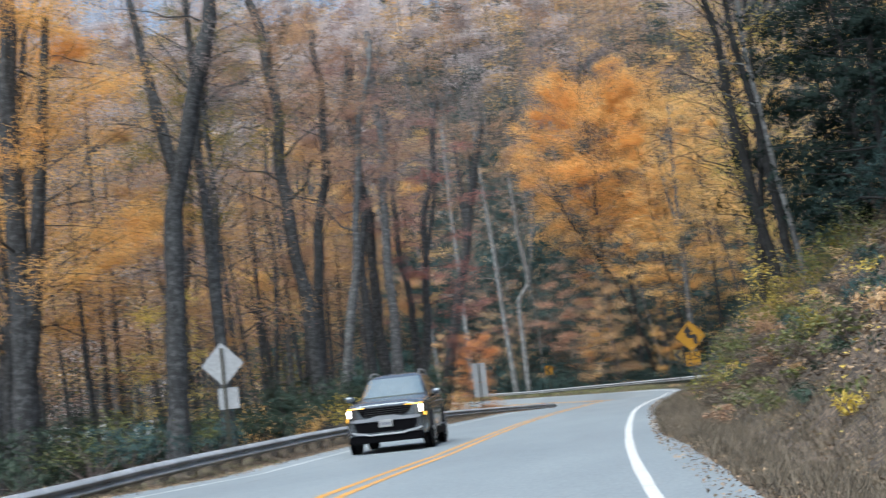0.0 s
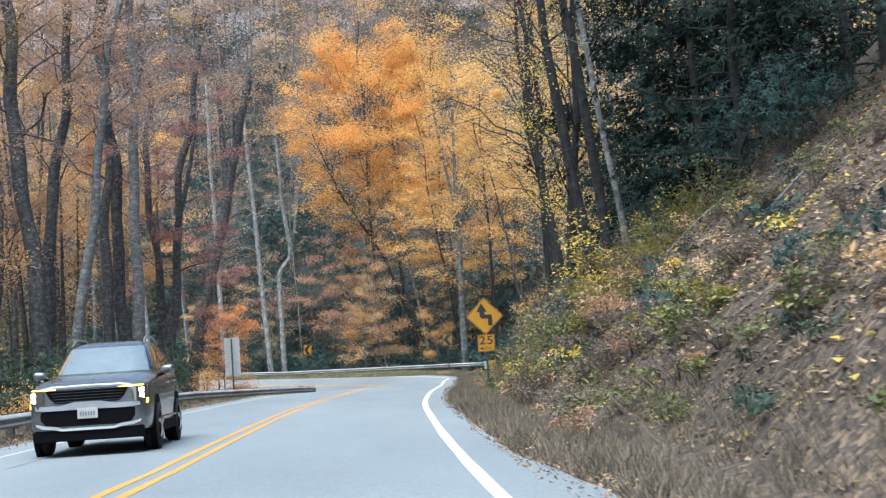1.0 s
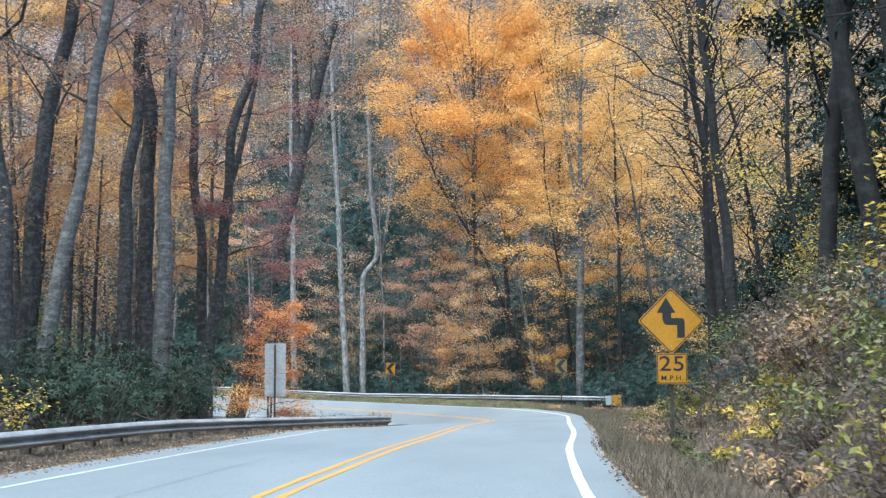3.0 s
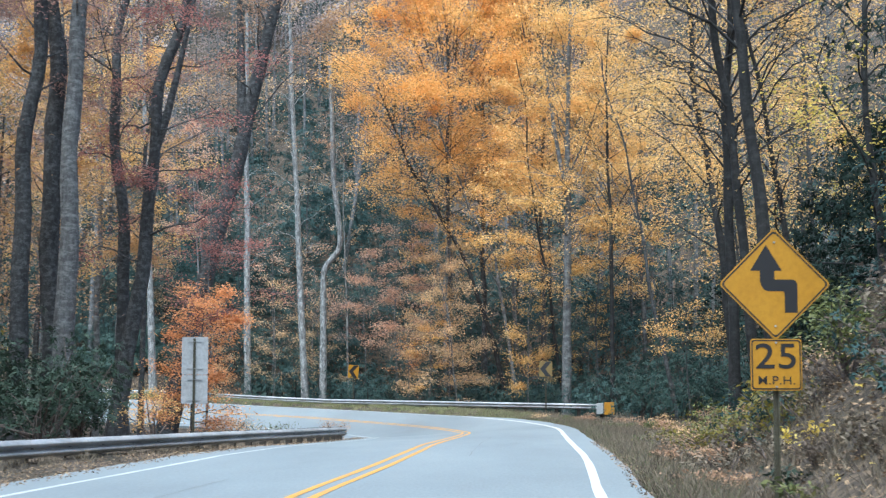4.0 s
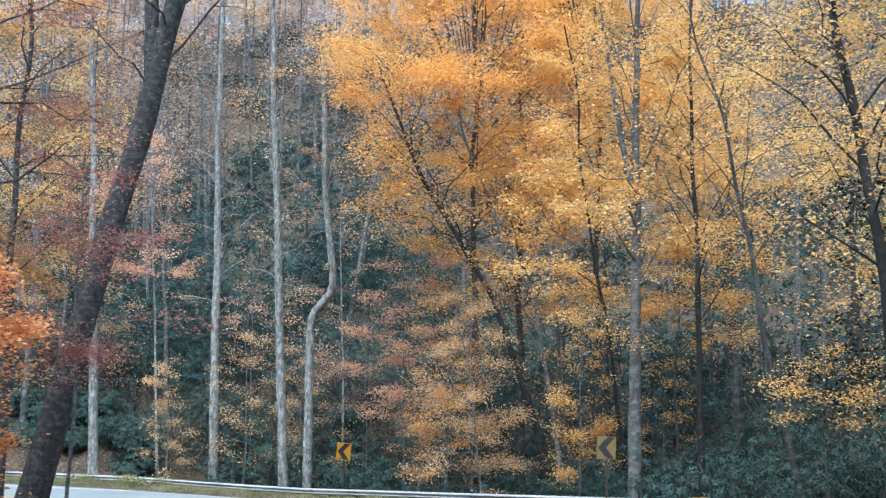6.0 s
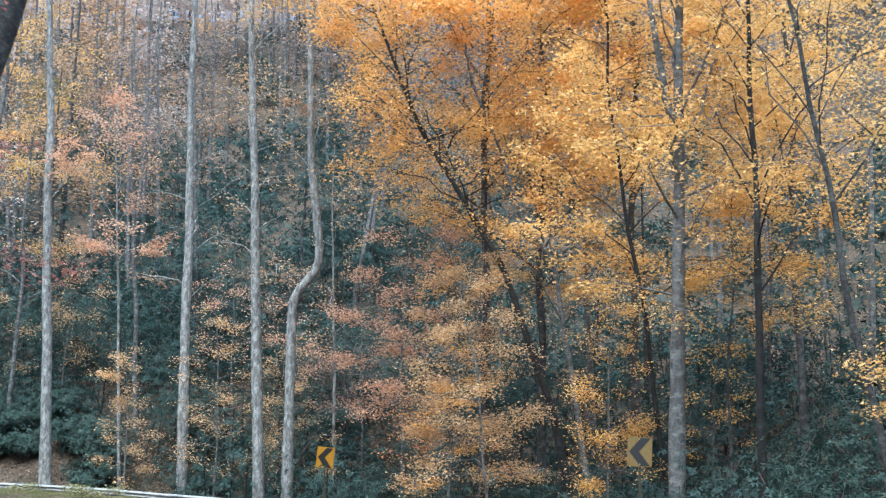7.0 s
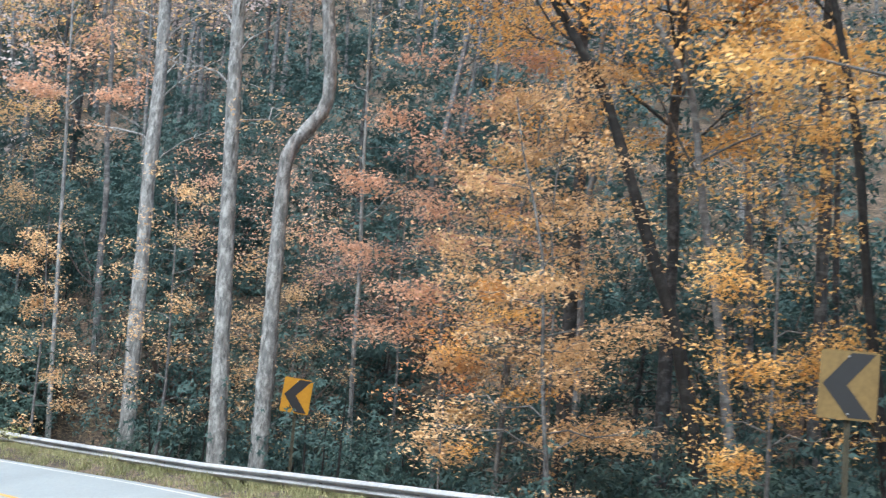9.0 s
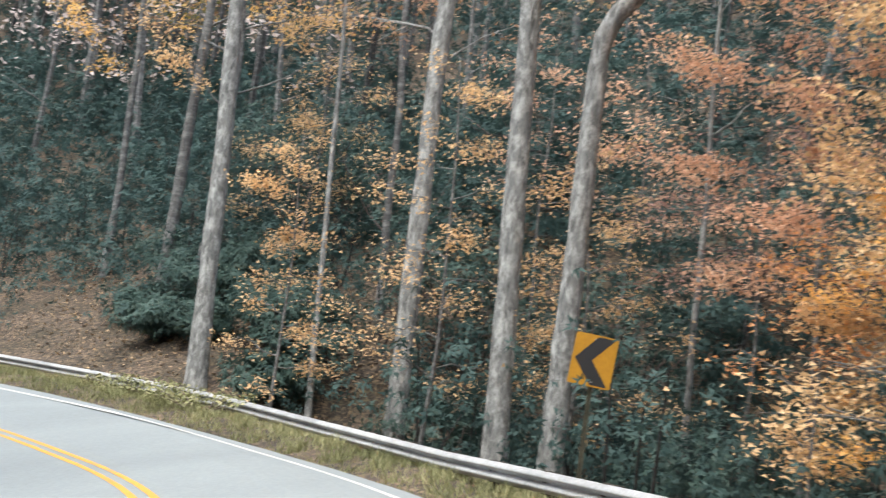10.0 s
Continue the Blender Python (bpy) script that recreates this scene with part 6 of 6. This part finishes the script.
# ---- the oncoming car in the left lane ----
def car():
    x, y = -1.66, 12.45
    s, o = along(x, y)
    c = thing("suv", x, y, float(road_z(s, o)), "grey metallic sport utility vehicle with lit headlights in the oncoming lane", "car", rz=3.2)
    c.matrix_basis = c.matrix_basis @ Matrix.Diagonal((1, 1, 1.055, 1))
    # sections along the length (front at minus y): y, half width, belt height, sill height
    W = 0.955
    secs = [(-2.43, 0.64, 0.98, 0.34), (-2.42, 0.76, 1.01, 0.31), (-2.35, 0.87, 1.04, 0.28), (-2.15, 0.935, 1.075, 0.27), (-1.8, W, 1.10, 0.27), (-1.3, W, 1.135, 0.27), (-0.95, W, 1.16, 0.26), (0.2, W, 1.16, 0.26),
            (1.4, W, 1.18, 0.27), (2.0, 0.945, 1.18, 0.30), (2.3, 0.89, 1.15, 0.34), (2.42, 0.76, 1.05, 0.40)]
    bm = bmesh.new()
    rings = []
    for yy, hw, top, low in secs:
        crown = 0.05 if yy < -0.9 else 0.03
        half = [(0.86, low), (0.985, low + 0.08), (1.0, low + 0.34), (0.99, top - 0.22), (0.965, top - 0.07), (0.90, top - 0.01), (0.62, top + crown * 0.75), (0.58, top + crown * 0.6), (0.25, top + crown * 0.7)]
        prof = [(-a * hw, z) for a, z in half] + [(0, top + crown * 0.75)] + [(a * hw, z) for a, z in reversed(half)]
        rings.append([bm.verts.new((px, yy, pz)) for px, pz in prof])
    n = len(rings[0])
    for a, b in zip(rings, rings[1:]):
        for i in range(n):
            j = (i + 1) % n
            bm.faces.new((a[i], a[j], b[j], b[i]))
    bm.faces.new(rings[0])
    bm.faces.new(list(reversed(rings[-1])))
    bmesh.ops.recalc_face_normals(bm, faces=bm.faces)
    body = part("body", bm, CAR_PAINT, c, "grey metallic body", True)
    mod = body.modifiers.new("soft", 'SUBSURF')
    mod.levels = mod.render_levels = 2

    # cabin: rounded plan that narrows to the roof; the panes follow it
    LZ = [1.08, 1.30, 1.50, 1.60, 1.66, 1.70, 1.715]
    LF = [-1.10, -0.72, -0.38, -0.20, -0.02, 0.25, 0.5]
    LB = [2.28, 2.16, 2.02, 1.92, 1.82, 1.55, 1.3]
    LW = [0.87, 0.80, 0.715, 0.67, 0.61, 0.46, 0.25]
    P = 6.0

    def at_level(z):
        f, b, w = np.interp(z, LZ, LF), np.interp(z, LZ, LB), np.interp(z, LZ, LW)
        return (f + b) / 2, (b - f) / 2, w

    bm = bmesh.new()
    rings = []
    for z in LZ:
        yc, a, w = at_level(z)
        ring = []
        for k in range(48):
            t = 2 * math.pi * k / 48
            cx, sx = math.cos(t), math.sin(t)
            ring.append(bm.verts.new((w * math.copysign(abs(cx) ** (2 / P), cx), yc + a * math.copysign(abs(sx) ** (2 / P), sx), z)))
        rings.append(ring)
    for r0, r1 in zip(rings, rings[1:]):
        for k in range(48):
            j = (k + 1) % 48
            bm.faces.new((r0[k], r0[j], r1[j], r1[k]))
    bm.faces.new(rings[-1])
    bmesh.ops.recalc_face_normals(bm, faces=bm.faces)
    part("cabin", bm, CAR_PAINT, c, "grey metallic roof and pillars", True)

    def sheet(name, grid, out, material, label, parent=None):
        """A bent pane of 12 mm from a grid of points, pushed out along a direction."""
        b2 = bmesh.new()
        r, q = len(grid), len(grid[0])
        front = [[b2.verts.new(Vector(p) + Vector(out) * 0.016) for p in row] for row in grid]
        back = [[b2.verts.new(Vector(p) - Vector(out) * 0.01) for p in row] for row in grid]
        for i in range(r - 1):
            for j in range(q - 1):
                b2.faces.new((front[i][j], front[i][j + 1], front[i + 1][j + 1], front[i + 1][j]))
                b2.faces.new((back[i][j], back[i + 1][j], back[i + 1][j + 1], back[i][j + 1]))
        edge = [(0, j) for j in range(q)] + [(i, q - 1) for i in range(1, r)] + [(r - 1, j) for j in range(q - 2, -1, -1)] + [(i, 0) for i in range(r - 2, 0, -1)]
        for e0, e1 in zip(edge, edge[1:] + edge[:1]):
            b2.faces.new((front[e0[0]][e0[1]], back[e0[0]][e0[1]], back[e1[0]][e1[1]], front[e1[0]][e1[1]]))
        bmesh.ops.recalc_face_normals(b2, faces=b2.faces)
        ob = part(name, b2, material, parent or c, label, True)
        e = ob.modifiers.new("edges", 'EDGE_SPLIT')
        e.split_angle = radians(50)
        return ob

    def nose(xf, z):
        yc, a, w = at_level(z)
        return (xf * w, yc - a * (1 - abs(xf) ** P) ** (1 / P), z)

    def flank(sd, yy, z):
        yc, a, w = at_level(z)
        return (sd * w * max(1 - abs((yy - yc) / a) ** P, 0.01) ** (1 / P), yy, z)

    sheet("windscreen", [[nose(xf, z) for xf in np.linspace(-0.90, 0.90, 15)] for z in np.linspace(1.20, 1.60, 9)], (0, -0.6, 0.8), WINDSCREEN, "windscreen reflecting the pale sky")
    sheet("rear_window", [[(p[0], 2 * at_level(z)[0] - p[1], z) for p in [nose(xf, z) for xf in np.linspace(-0.86, 0.86, 9)]] for z in np.linspace(1.22, 1.58, 5)], (0, 0.9, 0.3), CAR_GLASS, "dark rear window")

    secs_y = [q[0] for q in secs[:5]]
    secs_w = [q[1] for q in secs[:5]]

    def front_y(xx):
        return float(np.interp(abs(xx), secs_w, secs_y))

    def slab(name, xs, lo, hi, proud, material, label="", parent=None, depth=0.09):
        """A piece set into the nose, following its curve; lo and hi give its outline in z over xs."""
        b2 = bmesh.new()
        xx = np.linspace(xs[0], xs[-1], 17)
        rows = []
        for px in xx:
            z0, z1 = float(np.interp(px, xs, lo)), float(np.interp(px, xs, hi))
            yf = front_y(px) - proud - 0.018
            rows.append([b2.verts.new(q) for q in ((px, yf, z0), (px, yf + 0.012, z1), (px, yf + depth, z1), (px, yf + depth, z0))])
        for r0, r1 in zip(rows, rows[1:]):
            for k in range(4):
                j = (k + 1) % 4
                b2.faces.new((r0[k], r0[j], r1[j], r1[k]))
        b2.faces.new(rows[0])
        b2.faces.new(rows[-1])
        bmesh.ops.recalc_face_normals(b2, faces=b2.faces)
        return part(name, b2, material, parent or c, label)

    gr = slab("grille", [-0.64, -0.58, -0.50, 0.50, 0.58, 0.64], [0.985, 0.88, 0.785, 0.785, 0.88, 0.985], [1.0, 1.0, 0.99, 0.99, 1.0, 1.0], 0.006, CAR_DARK, "black mesh grille")
    for k in range(5):
        h = 0.57 - 0.02 * (4 - k)
        z = 0.805 + 0.042 * k
        slab("grille_bar", [-h, h], [z, z], [z + 0.007, z + 0.007], 0.014, CAR_MESH, "", gr, 0.03)
    slab("bumper_strip", [-0.80, -0.60, -0.34, -0.26, 0.26, 0.34, 0.60, 0.80], [0.70, 0.685, 0.685, 0.69, 0.69, 0.685, 0.685, 0.70], [0.76, 0.755, 0.755, 0.80, 0.80, 0.755, 0.755, 0.76], 0.022, CAR_SILVER, "satin silver bumper strip")
    slab("lower_intake", [-0.72, -0.64, 0.64, 0.72], [0.56, 0.45, 0.45, 0.56], [0.67, 0.68, 0.68, 0.67], 0.012, CAR_DARK, "black lower intake")
    slab("skid_plate", [-0.80, -0.70, -0.50, -0.42, 0.42, 0.50, 0.70, 0.80], [0.47, 0.43, 0.41, 0.385, 0.385, 0.41, 0.43, 0.47], [0.50, 0.475, 0.455, 0.42, 0.42, 0.455, 0.475, 0.50], 0.03, CAR_SILVER, "silver skid plate")
    slab("lower_lip", [-0.84, 0.84], [0.24, 0.24], [0.40, 0.40], 0.004, CAR_DARK, "black lower lip")
    pl = part("number_plate", box((0.31, 0.015, 0.155), pose(0, -2.478, 0.63), 0.005), PLATE, c, "white number plate with dark bars")
    for k in range(6):
        part("plate_bar", box((0.026, 0.004, 0.062), pose(-0.1 + 0.04 * k, -2.488, 0.625)), PLATE_BAR, pl)
    part("underbody", box((1.6, 4.2, 0.16), pose(0, 0, 0.30), 0.03), CAR_DARK, c, "dark underbody")
    for sd in (-1, 1):
        sheet("side_window", [[flank(sd, yy, z) for yy in np.linspace(-0.70 + (z - 1.22) * 1.5, 0.36, 7)] for z in np.linspace(1.22, 1.58, 5)], (sd * 0.9, 0, 0.3), CAR_GLASS, "dark side window")
        sheet("side_window", [[flank(sd, yy, z) for yy in np.linspace(0.44, 1.32, 7)] for z in np.linspace(1.22, 1.58, 5)], (sd * 0.9, 0, 0.3), CAR_GLASS, "dark side window")
        sheet("side_window", [[flank(sd, yy, z) for yy in np.linspace(1.40, 1.86 - (z - 1.22) * 0.5, 5)] for z in np.linspace(1.24, 1.56, 5)], (sd * 0.9, 0, 0.3), CAR_GLASS, "dark side window")
        k = np.linspace(0, 1, 13)
        tub = Tubes()
        tub.add(np.stack([sd * (0.60 - 0.03 * np.sin(k * math.pi)), -0.05 + 1.75 * k, 1.645 + 0.115 * np.minimum(1, 4.5 * np.minimum(k, 1 - k)) ** 0.6], 1), 0 * k + 0.018, 8)
        child("roof_rail", tub.mesh("roof_rail"), CAR_SILVER, c, "silver roof rail", True)
        mir = part("mirror", box((0.22, 0.15, 0.13), pose(sd * 1.05, -0.66, 1.21, 0, sd * -4, -sd * 12), 0.055), CAR_PAINT, c, "grey door mirror", True)
        part("mirror_base", box((0.14, 0.08, 0.05), pose(sd * 0.93, -0.62, 1.13, 0, sd * -14), 0.02), CAR_DARK, mir)
        hl = slab("headlight", [sd * 0.66, sd * 0.72, sd * 0.90], [0.93, 0.77, 0.72], [0.995, 1.0, 1.0], 0.006, CAR_GLASS, "lit headlight")
        for zz in (0.925, 0.845):
            slab("bulb", [sd * 0.805, sd * 0.86], [zz - 0.028, zz - 0.028], [zz + 0.028, zz + 0.028], 0.020, LAMP_WHITE, "white light", hl, 0.05)
        slab("daytime_light", [sd * 0.89, sd * 0.91], [0.72, 0.73], [0.80, 0.80], 0.024, LAMP_AMBER, "amber light", hl, 0.05)
        slab("daytime_light", [sd * 0.48, sd * 0.66, sd * 0.86], [0.985, 0.98, 0.985], [0.99, 0.998, 1.003], 0.026, LAMP_AMBER, "amber light", hl, 0.05)
        part("door_handle", box((0.03, 0.20, 0.03), pose(sd * 0.955, 0.10, 1.0), 0.01), CAR_SILVER, c)
        part("door_handle", box((0.03, 0.20, 0.03), pose(sd * 0.955, 1.10, 1.01), 0.01), CAR_SILVER, c)
        part("sill", box((0.05, 2.2, 0.16), pose(sd * 0.94, 0.0, 0.33), 0.02), CAR_DARK, c, "black plastic sill")
        part("door_trim", box((0.02, 1.9, 0.03), pose(sd * 0.967, 0.1, 0.46), 0.008), CAR_SILVER, c)
        for wy in (-1.45, 1.38):
            bm = bmesh.new()
            bmesh.ops.create_cone(bm, cap_ends=True, segments=28, radius1=0.44, radius2=0.44, depth=0.10, matrix=pose(sd * 0.91, wy, 0.40, 0, 90))
            part("wheel_arch", bm, CAR_DARK, c, "black plastic wheel arch")
            bm = bmesh.new()
            bmesh.ops.create_cone(bm, cap_ends=True, segments=32, radius1=0.37, radius2=0.37, depth=0.25, matrix=pose(sd * 0.86, wy, 0.37, 0, 90))
            bmesh.ops.bevel(bm, geom=[e for e in bm.edges if len(e.link_faces) == 2 and e.calc_face_angle(0) > 1.0], offset=0.035, segments=2, affect='EDGES')
            wheel = part("wheel", bm, TYRE, c, "black tyre", True)
            bm = bmesh.new()
            bmesh.ops.create_cone(bm, cap_ends=True, segments=24, radius1=0.24, radius2=0.21, depth=0.03, matrix=pose(sd * 0.99, wy, 0.37, 0, sd * 90))
            part("hub_face", bm, CAR_DARK, wheel)
            bm = bmesh.new()
            for k in range(5):
                box_into(bm, (0.03, 0.06, 0.22), pose(sd * 1.0, wy, 0.37) @ Matrix.Rotation(k * 2 * math.pi / 5, 4, 'X') @ Matrix.Translation((0, 0, 0.12)), 0.008)
            part("rim", bm, CAR_SILVER, wheel, "silver five-spoke rim")


car()
